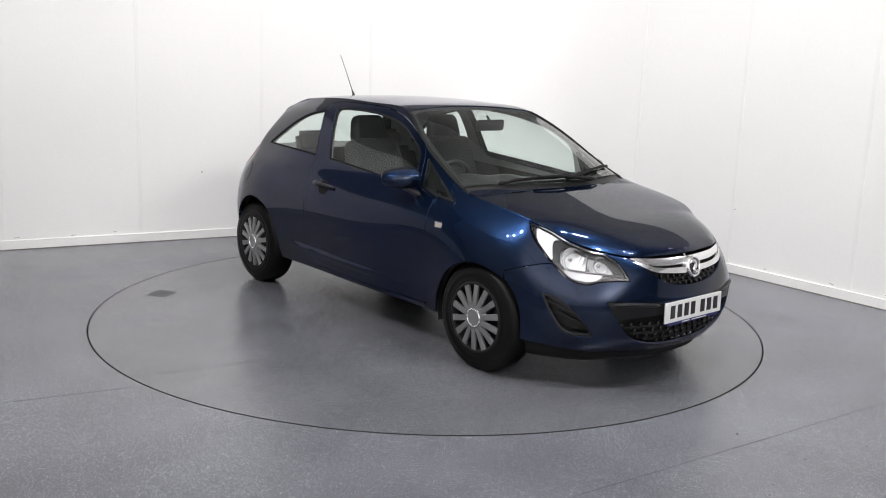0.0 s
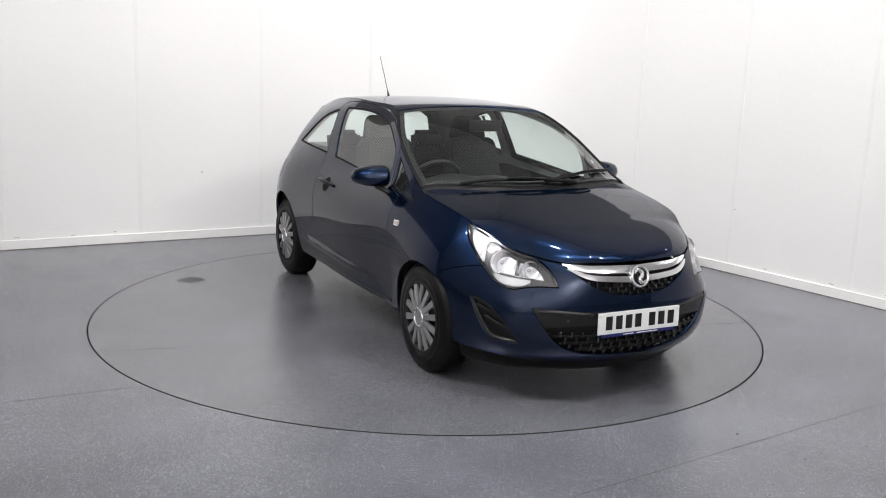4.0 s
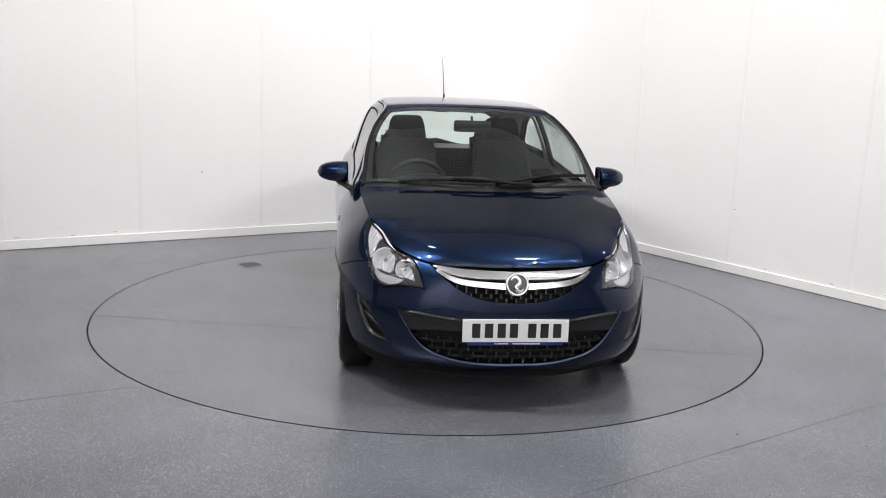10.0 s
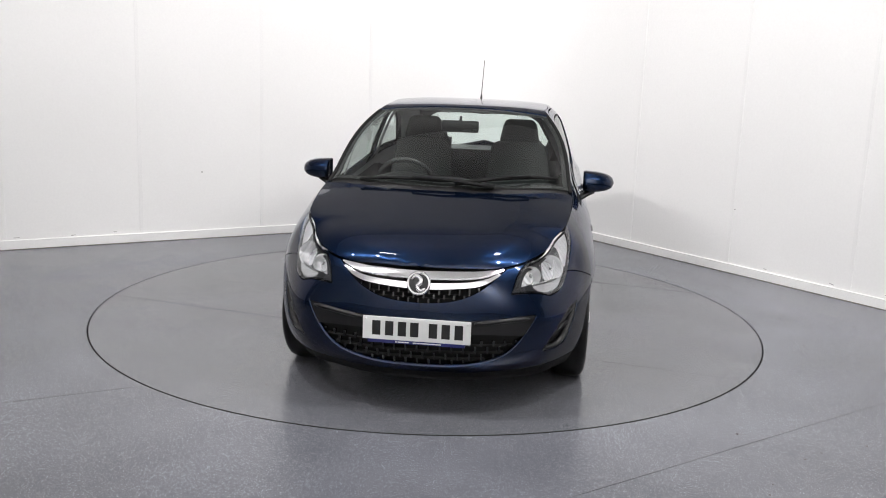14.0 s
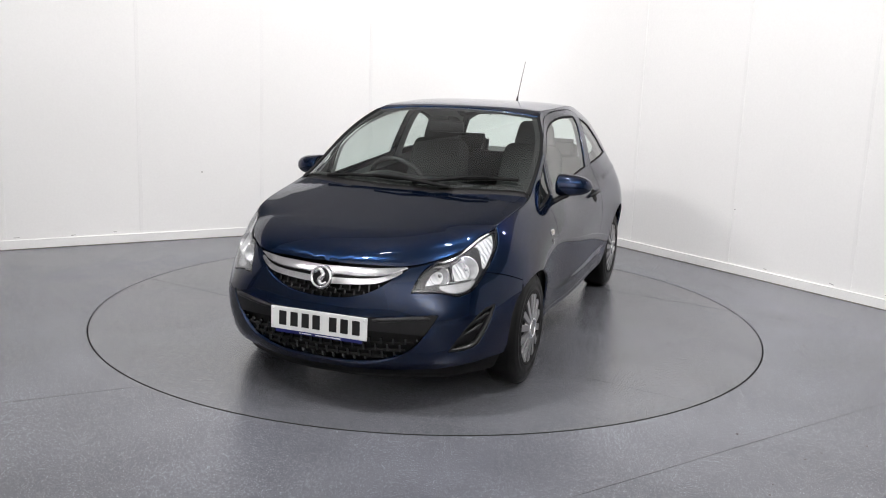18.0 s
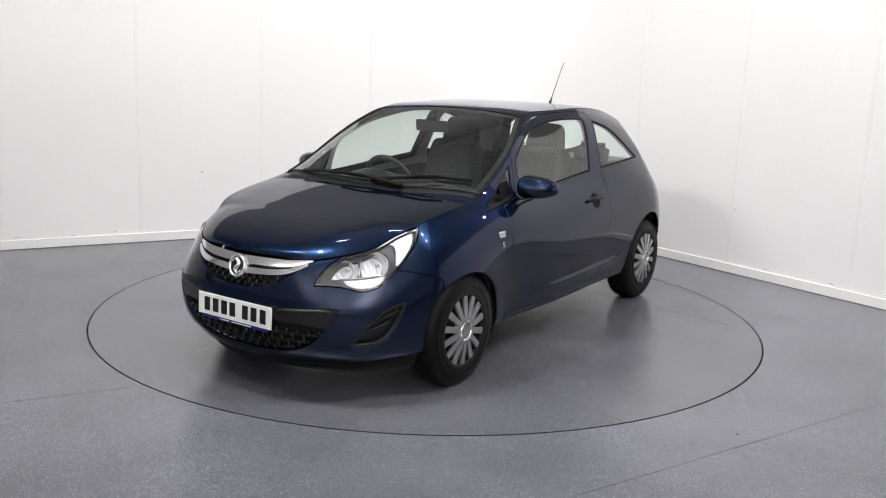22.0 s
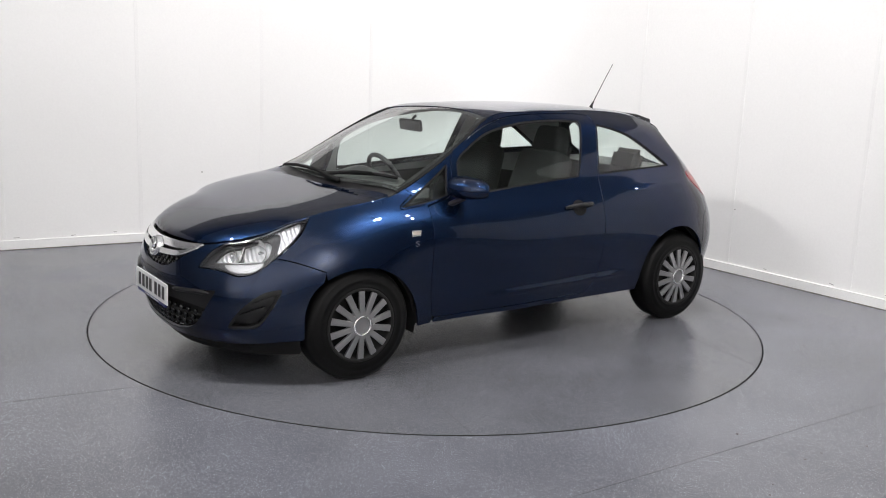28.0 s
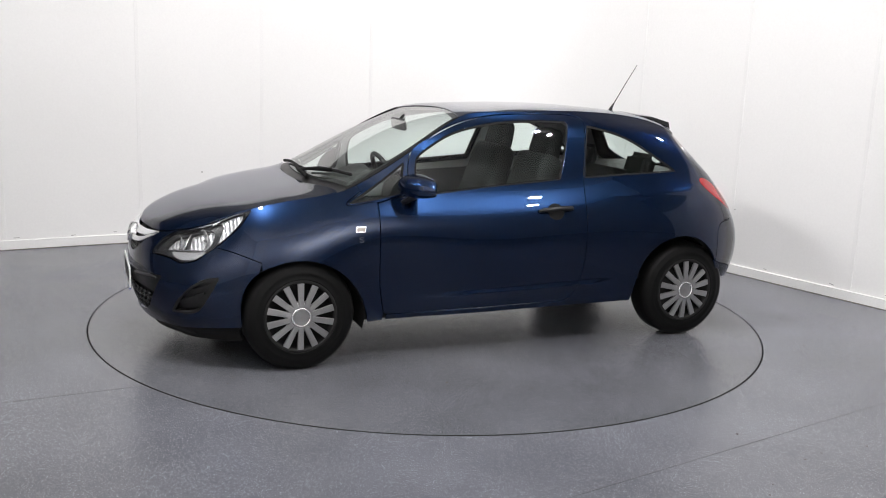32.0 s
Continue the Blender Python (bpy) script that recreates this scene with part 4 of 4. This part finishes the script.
for s in (1, -1):
    def turned(outline):
        return outline if s > 0 else mirrored(outline)

    def behind(p, z, d):
        q = np.array([(s * p, z)])
        return Vector(skin(q)[0] - facing(skin, q)[0] * d)
    light = sheet("headlight", turned(LAMP), skin, CLEAR, car, "clear headlight with bright chrome reflectors", depth=0.02, lift=0.001)
    sheet("lamp_edge", turned(inset(LAMP, .0005)), skin, GLOSS_BLACK, light, "black edge of the lens", holes=[turned(inset(LAMP, .007))], depth=0.03, lift=-0.003)
    sheet("lamp_bezel", turned(inset(LAMP, .002)), skin, BEZEL, light, "dark grey bezel inside the headlight", holes=[turned(INNER), turned(MAIN)], depth=0.03, lift=-0.022)
    sheet("lamp_bowl", turned(loop(straight((.49, .62), (.84, .62), (.86, .78), (.60, .76), (.49, .68)))), skin, FLUTED, light, "silver bottom of the headlight", depth=0.0, lift=-0.045, step=0.015)
    sheet("lamp_strip", turned(LOW), skin, LAMP_SILVER, light, "silver strip low in the headlight", depth=0.012, lift=-0.016, step=0.015)
    sheet("turn_signal", turned(BOOM), skin, FLUTED, light, "bright turn signal reflector", depth=0.014, lift=-0.015, step=0.015)
    for p, z, r, deep in ((.582, .684, .046, .032), (.740, .706, .062, .040)):
        n = Vector(facing(skin, np.array([(s * p, z)]))[0])
        aim = (n * 0.6 + Vector((1, 0, 0.05))).normalized()
        m = Matrix.Translation(behind(p, z, 0.026)) @ aim.to_track_quat("Y", "Z").to_matrix().to_4x4()
        V, F = lathe([(r * 1.04, .003), (r, .005), (r * .96, 0), (r * .8, -deep * .35), (r * .5, -deep * .75), (r * .2, -deep), (.0003, -deep)], 32, m)
        solid("reflector", V, F, LAMP_SILVER, light, "round silver reflector")
        V, F = lathe([(.0003, -.004), (.008, -.006), (.010, -.012), (.010, -deep)], 16, m)
        solid("bulb_cap", V, F, CHROME, light)
    for (p0, z0), (p1, z1) in (((.648, .655), (.642, .735)), ((.575, .644), (.80, .660))):
        V, F = tube([tuple(behind(p0 + (p1 - p0) * k / 5, z0 + (z1 - z0) * k / 5, .018)) for k in range(6)], .0035, 8)
        solid("lamp_bar", V, F, CHROME, light)

# ---- mirrors, handles, side badges ----
for s in (1, -1):
    door = [o for o in car.children if o.name.startswith("door")][0 if s > 0 else 1]
    # a shell from its flat inner end out to a rounded tip, cut flat behind for the glass
    V, F = [], []
    nu, rings = 32, [(.006, .80), (0.0, .93)] + [(.012 + .176 * k / 14, 1.0) for k in range(15)]
    for out, shrink in rings:
        k = min(out / .188, 1.0)
        size = shrink * max(1 - k ** 3.2, 0.0) ** .45
        for i in range(nu):
            a = 2 * math.pi * i / nu
            x = math.copysign(abs(math.cos(a)) ** .85, math.cos(a))
            z = math.copysign(abs(math.sin(a)) ** .85, math.sin(a))
            z = z * (.066 if z > 0 else .062 - .006 * k)
            V.append(Vector((.618 - .055 * k ** 1.6 + max(x, -.45) * .098 * size, s * (.782 + out), 1.002 - .008 * k + z * size)))
    F = [(r * nu + i, r * nu + (i + 1) % nu, (r + 1) * nu + (i + 1) % nu, (r + 1) * nu + i) for r in range(len(rings) - 1) for i in range(nu)] + [tuple(range(nu))[::-1]]
    if s > 0:
        F = [f[::-1] for f in F]
    housing = solid("door_mirror", V, F, PAINT, car, "body-coloured door mirror")
    bm = bmesh.new()
    bmesh.ops.create_uvsphere(bm, u_segments=24, v_segments=12, radius=1)
    bm.transform(pose(.562, s * .865, .998, 0, 0, s * 10) @ Matrix.Diagonal((.008, .072, .050, 1)))
    part("mirror_glass", bm, CHROME, housing, "mirror glass", True)
    V, F = tube([(.672, s * .735, .893), (.662, s * .768, .908), (.645, s * .805, .930), (.632, s * .84, .950)], [.034, .028, .026, .030], 12, .62)
    solid("mirror_foot", V, F, BLACK, housing, "black mirror foot")
    # handle: a flat black disc for the scoop's shade, a body bar across it
    scoop = [(2.918 + .054 * math.cos(a), .838 + .046 * math.sin(a)) for a in np.linspace(0, 2 * math.pi, 28, endpoint=False)]
    sheet("scoop_shade", scoop if s > 0 else mirrored(scoop), skin, WIPER_BLACK, car, "flat black disc for the shade in the handle scoop", depth=0.0, lift=0.0012)
    V, F = tube([tuple(skin([(s * p, z)])[0] + facing(skin, np.array([(s * p, z)]))[0] * h) for p, z, h in ((2.805, .842, .004), (2.83, .843, .022), (2.90, .846, .030), (2.97, .850, .028), (3.01, .852, .020), (3.03, .853, .004))], [.009, .012, .013, .014, .014, .010], 10, 1.0)
    solid("door_handle", V, F, BLACK, car, "black door handle")
    plaque = loop(straight((1.692, .788), (1.688, .757), (1.742, .757), (1.749, .788)))
    ob = sheet("side_repeater", plaque if s > 0 else mirrored(plaque), skin, CHROME, car, "small chrome-edged side indicator", depth=0.006, lift=0.004)
    plaque = inset(plaque, .007)
    sheet("lens", plaque if s > 0 else mirrored(plaque), skin, BULB, ob, "pale indicator lens", depth=0.002, lift=0.0055)
font = bpy.data.curves.new("letter", "FONT")
font.body, font.size, font.extrude = "S", .052, .0012
font.align_x = font.align_y = "CENTER"
temp = new("letter", font)
letter_mesh = bpy.data.meshes.new_from_object(temp.evaluated_get(bpy.context.evaluated_depsgraph_get()))
bpy.data.objects.remove(temp)
letter_mesh.materials.clear()
letter_mesh.materials.append(CHROME)
letter = new("side_letter", letter_mesh)
letter.parent = car
spot = Vector(skin([(1.72, .716)])[0])
letter.matrix_basis = Matrix.Translation(spot + Vector((0, .0025, 0))) @ Matrix(((-1.3, 0, 0, 0), (0, 0, 1, 0), (0, .85, 0, 0), (0, 0, 0, 1)))
tagged(letter, "small chrome letter S")
flap = [(-3.985 + .068 * math.cos(a), .835 + .070 * math.sin(a)) for a in np.linspace(0, 2 * math.pi, 36, endpoint=False)]
sheet("flap_gap", flap, skin, VOID, car, "dark gap round the fuel flap", depth=0.0, lift=0.0008)
sheet("fuel_flap", inset(flap, .004), skin, PAINT, car, depth=0.0, lift=0.0016)

# ---- aerial, wipers, spoiler ----
V, F = tube([(-1.10, 0, 1.395), (-1.105, 0, 1.415), (-1.125, 0, 1.447)], [.016, .010, .0045], 10)
aerial = solid("aerial", V, F, BLACK, car, "black roof aerial")
V, F = tube([(-1.122, 0, 1.443), (-1.205, 0, 1.58), (-1.289, 0, 1.712)], [.0032, .0026, .0022], 8)
solid("aerial_rod", V, F, BLACK, aerial)


def wiper(points, arm):
    q = top(points)
    n = facing(top, np.array(points))
    V, F = tube([tuple(a + b * .012) for a, b in zip(q, n)], .007, 8, 1.3)
    blade = solid("wiper", V, F, WIPER_BLACK, car, "black windscreen wiper")
    q2 = top(arm)
    n2 = facing(top, np.array(arm))
    V, F = tube([tuple(a + b * h) for a, b, h in zip(q2, n2, (.012, .030, .036, .026))], [.014, .010, .007, .006], 8)
    solid("wiper_arm", V, F, WIPER_BLACK, blade)


wiper([(1.062, -.50), (1.058, -.36), (1.062, -.2), (1.070, -.05), (1.066, .06)], [(1.095, .27), (1.094, .12), (1.082, -.03), (1.066, -.2)])
wiper([(1.052, .18), (1.020, .34), (.980, .48), (.925, .62)], [(1.085, .05), (1.065, .22), (1.030, .36), (.990, .47)])
# roof spoiler: a thin wing that carries the roof on over the rear window
V, F, sections = [], [], 21
for i in range(sections):
    y = -.34 + .68 * i / (sections - 1)
    u = 1 - (y / .34) ** 2
    root = Vector(top([(-1.06 - .04 * u, y)])[0]) + Vector((0, 0, .001))
    end = Vector((-1.338 - .05 * u, y, 1.346 + .006 * u))
    bow = root.lerp(end, .55) + Vector((0, 0, .011))
    V += [root, bow, end + Vector((.012, 0, .002)), end, end + Vector((-.010, 0, -.042)), end + Vector((.10, 0, -.055)), root + Vector((-.02, 0, -.02))]
F = [(7 * i + k, 7 * i + (k + 1) % 7, 7 * i + 7 + (k + 1) % 7, 7 * i + 7 + k) for i in range(sections - 1) for k in range(7)]
spoiler = solid("roof_spoiler", V, F, PAINT, car, "blue roof spoiler over the rear window")
spoiler.data.set_sharp_from_angle(angle=radians(35))
for k, s in ((0, -1), (7 * (sections - 1), 1)):
    near = [q + Vector((0, s * .0005, 0)) for q in V[k:k + 7]]
    far = [q + Vector((0, s * .014, -.004)) for q in V[k:k + 7]]
    ends = [(i, (i + 1) % 7, 7 + (i + 1) % 7, 7 + i) for i in range(7)] + [tuple(range(7)), tuple(range(7, 14))]
    solid("spoiler_cap", near + far, ends if s > 0 else [f[::-1] for f in ends], GLOSS_BLACK, spoiler, "black end cap of the spoiler", smooth=False)
lip = loop(edge_line(4.30, 5.15, .004), straight((5.15, 1.30), (4.6, 1.292), (4.30, 1.278)))
tips = loop(smooth_line([(3.95, 1.322), (4.08, 1.306), (4.2, 1.300), (4.292, 1.301)]), smooth_line([(4.292, 1.272), (4.2, 1.276), (4.08, 1.290)]))
for s in (1, -1):
    def turned(outline):
        return outline if s > 0 else mirrored(outline)
    edge = sheet("spoiler_edge", turned(lip), skin, PAINT, car, "blue rear edge of the roof spoiler", lift=.006, depth=.02)
    sheet("spoiler_end", turned(tips), skin, GLOSS_BLACK, edge, "black end of the roof spoiler", lift=.003, depth=.006, step=.02)
    mount = loop(smooth_line([(1.982, .960), (1.93, .944), (1.875, .938)]), smooth_line([(1.868, .955), (1.885, 1.005), (1.925, 1.045), (1.984, 1.068)]))
    sheet("mirror_mount", turned(mount), skin, WIPER_BLACK, car, "black inner mirror mount behind the quarter window", lift=-.016, depth=.004, step=.02)

# ---- cabin ----
for s in (1, -1):
    def turned(outline):
        return outline if s > 0 else mirrored(outline)
    lining = loop(edge_line(1.70, 4.25, .015), straight((4.25, .9), (4.0, .80), (1.9, .80), (1.75, .9)))
    sheet("cabin_lining", turned(lining), skin, GREY_TRIM, car, "grey plastic pillar and door lining", holes=[turned(inset(DOOR_GLASS, -.012)), turned(inset(REAR_GLASS, -.012)), turned(inset(FRONT_GLASS, -.012))], depth=0.0, lift=-0.04, step=0.05)


def seat(y):
    def pad(name, size, m, r, parent=None, label="", taper=0.0):
        bm = bmesh.new()
        bmesh.ops.create_cube(bm, size=1)
        bmesh.ops.scale(bm, vec=size, verts=bm.verts)
        bmesh.ops.bevel(bm, geom=list(bm.edges), offset=r, segments=4, affect="EDGES", profile=0.6)
        for v in bm.verts:
            v.co.y *= 1 - taper * max(0, v.co.z / size[2] + .1)
        bm.transform(m)
        return part(name, bm, FABRIC, parent, label, True)
    base = pad("front_seat", (.50, .50, .20), pose(.0, y, .50, 0, -8), .07, car, "charcoal cloth front seat")
    pad("backrest", (.17, .51, .66), pose(-.305, y, .82, 0, -17), .075, base, taper=.42)
    pad("headrest", (.115, .28, .20), pose(-.43, y, 1.200, 0, -12), .055, base, taper=.35)
    for k in (-.06, .06):
        V, F = tube([(-.385, y + k, 1.05), (-.41, y + k, 1.15)], .006, 8)
        solid("headrest_post", V, F, SATIN, base)


seat(.345)
seat(-.345)
bm = bmesh.new()
bmesh.ops.create_cube(bm, size=1)
bmesh.ops.scale(bm, vec=(.14, 1.24, .56), verts=bm.verts)
bmesh.ops.bevel(bm, geom=list(bm.edges), offset=.06, segments=4, affect="EDGES")
bm.transform(pose(-1.02, 0, .74, 0, -20))
bench = part("rear_bench", bm, FABRIC, car, "charcoal cloth rear bench", True)
for y in (-.36, .36):
    bm = bmesh.new()
    bmesh.ops.create_cube(bm, size=1)
    bmesh.ops.scale(bm, vec=(.10, .27, .17), verts=bm.verts)
    bmesh.ops.bevel(bm, geom=list(bm.edges), offset=.04, segments=3, affect="EDGES")
    bm.transform(pose(-1.13, y, 1.055, 0, -15))
    part("headrest", bm, FABRIC, bench, "", True)
bm = bmesh.new()
box(bm, -1.56, -1.12, -.50, .50, .98, 1.01, .01)
part("parcel_shelf", bm, BLACK, car, "black parcel shelf")
bm = bmesh.new()
box(bm, -1.1, .9, -.70, .70, .37, .40)
part("cabin_floor", bm, VOID, car, "dark cabin floor")


def dash_surface(q):
    q = np.atleast_2d(q)
    x, y = q[:, 0], q[:, 1]
    hood = .055 * np.exp(-((y + .34) / .19) ** 2 - ((x - .60) / .10) ** 2) + .03 * np.exp(-(y / .15) ** 2 - ((x - .62) / .09) ** 2)
    z = .955 - .02 * (y / .6) ** 2 + hood - .9 * np.maximum(0, .58 - x) ** 1.2
    return np.stack([x, y, z], 1)


sheet("dashboard", loop(straight((.45, -.66), (.92, -.66), (1.04, -.4), (1.07, 0), (1.04, .4), (.92, .66), (.45, .66))), dash_surface, BLACK, car, "black moulded dashboard", depth=0.25, step=0.04)
wheel_m = pose(.405, -.34, .905, 0, -62)
V, F = [], []
for i in range(40):
    a = 2 * math.pi * i / 40
    for k in range(10):
        b = 2 * math.pi * k / 10
        V.append(wheel_m @ Vector(((.182 + .016 * math.cos(b)) * math.cos(a), (.182 + .016 * math.cos(b)) * math.sin(a), .016 * math.sin(b))))
F = [(i * 10 + k, (i + 1) % 40 * 10 + k, (i + 1) % 40 * 10 + (k + 1) % 10, i * 10 + (k + 1) % 10) for i in range(40) for k in range(10)]
steering = solid("steering_wheel", V, F, BLACK, car, "black steering wheel")
bm = bmesh.new()
box(bm, -.06, .06, -.08, .08, -.03, .0, .02)
box(bm, -.02, .02, -.175, .175, -.02, -.008, .004)
bm.transform(wheel_m)
part("wheel_boss", bm, BLACK, steering)
bm = bmesh.new()
box(bm, -.018, .012, -.118, .118, -.038, .036, .014)
bm.transform(pose(.448, 0, 1.288, 0, 8))
inner_mirror = part("interior_mirror", bm, BLACK, car, "black interior mirror", True)
V, F = tube([(.445, 0, 1.31), (.41, 0, 1.345)], .009, 8)
solid("mirror_stem", V, F, BLACK, inner_mirror)


# ---- small things on floor and walls ----
rng = random.Random(7)


def crumbs(name, places, label, mat, z=0.0, size=(.006, .018)):
    """Dry leaf bits and grit, thin and curled, strewn on a floor."""
    V, F = [], []
    for x, y in places:
        r = rng.uniform(*size)
        turn, n = rng.uniform(0, 6.28), 6
        k = len(V)
        for i in range(n):
            a = turn + 6.283 * i / n
            q = r * rng.uniform(.45, 1.0) * (1.0 if i % 2 else .7)
            V.append((x + q * math.cos(a), y + .6 * q * math.sin(a), z + rng.uniform(.001, .006)))
        V.append((x, y, z + .0006))
        F += [(k + i, k + (i + 1) % n, k + n) for i in range(n)]
    return tagged(solid(name, V, F, mat, smooth=False), label, "debris", kind="stuff")


LEAF = mottle(material("dry_leaf", (0.045, 0.03, 0.02), 0.8), (0.045, 0.03, 0.02), 60.0, 0.5, 300.0)
on_floor = [(-2.27, -.16), (-2.01, 1.66), (2.39, -.60), (1.88, -1.64), (1.46, -2.61), (1.48, -2.08), (1.71, -2.21), (2.66, -.14), (2.76, -.13), (2.92, -.11), (1.41, -2.71)]
on_floor += [(rng.uniform(1.6, 3.0), rng.uniform(-2.6, .2)) for _ in range(14)] + [(rng.uniform(-3.0, -2.3), rng.uniform(-1.0, 1.0)) for _ in range(5)]
crumbs("floor_debris", [q for q in on_floor if math.hypot(*q) > R_TABLE + .05], "small dark leaf bits strewn on the vinyl floor", LEAF)
on_table = [(.31, -1.58), (.29, -.90), (1.71, -.61), (-.84, -1.08), (.03, 1.64), (1.16, 1.20), (1.54, 1.14), (1.50, 1.05), (.60, .80), (-.87, .46), (1.08, -.70)]
on_table += [(rng.uniform(-1.1, 1.2), rng.uniform(.2, 1.3)) for _ in range(22)] + [(rng.uniform(-1.2, 1.6), rng.uniform(-1.6, 1.8)) for _ in range(16)]
table_debris = crumbs("turntable_debris", on_table, "small dark leaf bits strewn on the turntable", LEAF, 0.0, (.005, .014))

# a flush drain grate set in the turntable
bm = bmesh.new()
box(bm, -.075, .075, -.075, .075, .0005, .003, .001)
bm.transform(pose(-1.36, -1.325, 0, 0, 0, 32))
grate = part("grate", bm, material("grey_grate", (0.13, 0.132, 0.14), 0.45), turntable, "flat grey grate flush with the turntable")
for i in range(7):
    bm = bmesh.new()
    box(bm, -.062, .062, -.0035 + (i - 3) * .019, .0035 + (i - 3) * .019, .0028, .0044)
    bm.transform(pose(-1.36, -1.325, 0, 0, 0, 32))
    part("slot", bm, SLOT, grate)


def wall_mark(along, d, inward, z, w, h, lean=0.0):
    m = Matrix.Translation(CORNER + d * along + inward * 0.001 + Vector((0, 0, z))) @ Matrix(((d.x, -inward.x, 0, 0), (d.y, -inward.y, 0, 0), (0, 0, 1, 0), (0, 0, 0, 1))) @ pose(0, 0, 0, 0, lean)
    bm = bmesh.new()
    box(bm, -w / 2, w / 2, -.0006, .0006, -h / 2, h / 2)
    bmesh.ops.recalc_face_normals(bm, faces=bm.faces)
    bm.transform(m)
    tagged(part("wall_scuff", bm, SCUFF), "small grey scuff mark on the white wall", "scuff mark", "scuff marks on the walls", "structure")


SCUFF = material("grey_scuff", (0.35, 0.34, 0.33), 0.7)
for along, z, w, h, lean in ((4.55, .095, .035, .006, 8), (3.42, .62, .012, .012, 0), (4.2, .105, .03, .005, -5), (5.0, .10, .05, .004, 3)):
    wall_mark(along, LEFT, IN_L, z, w, h, lean)
for along, z, w, h, lean in ((2.95, .55, .012, .006, 0), (3.9, .10, .04, .006, 10), (4.35, .11, .05, .005, -6), (3.3, .10, .03, .004, 0)):
    wall_mark(along, RIGHT, IN_R, z, w, h, lean)


def motions():
    """The turntable turns steadily and carries the car."""
    table_rows, car_rows = [], []
    for i in range(33):
        t = float(i)
        a = -49.750 - 3.33052 * t - 0.00775023 * t ** 2 + 0.000167636 * t ** 3
        table_rows.append((t, pose(0, 0, 0, 0, 0, a)))
        car_rows.append((t, pose(0, 0, 0, 0, 0, a) @ pose(-AX, -AY, 0)))
    walk(turntable, table_rows)
    walk(table_debris, table_rows)
    walk(car, car_rows)


motions()
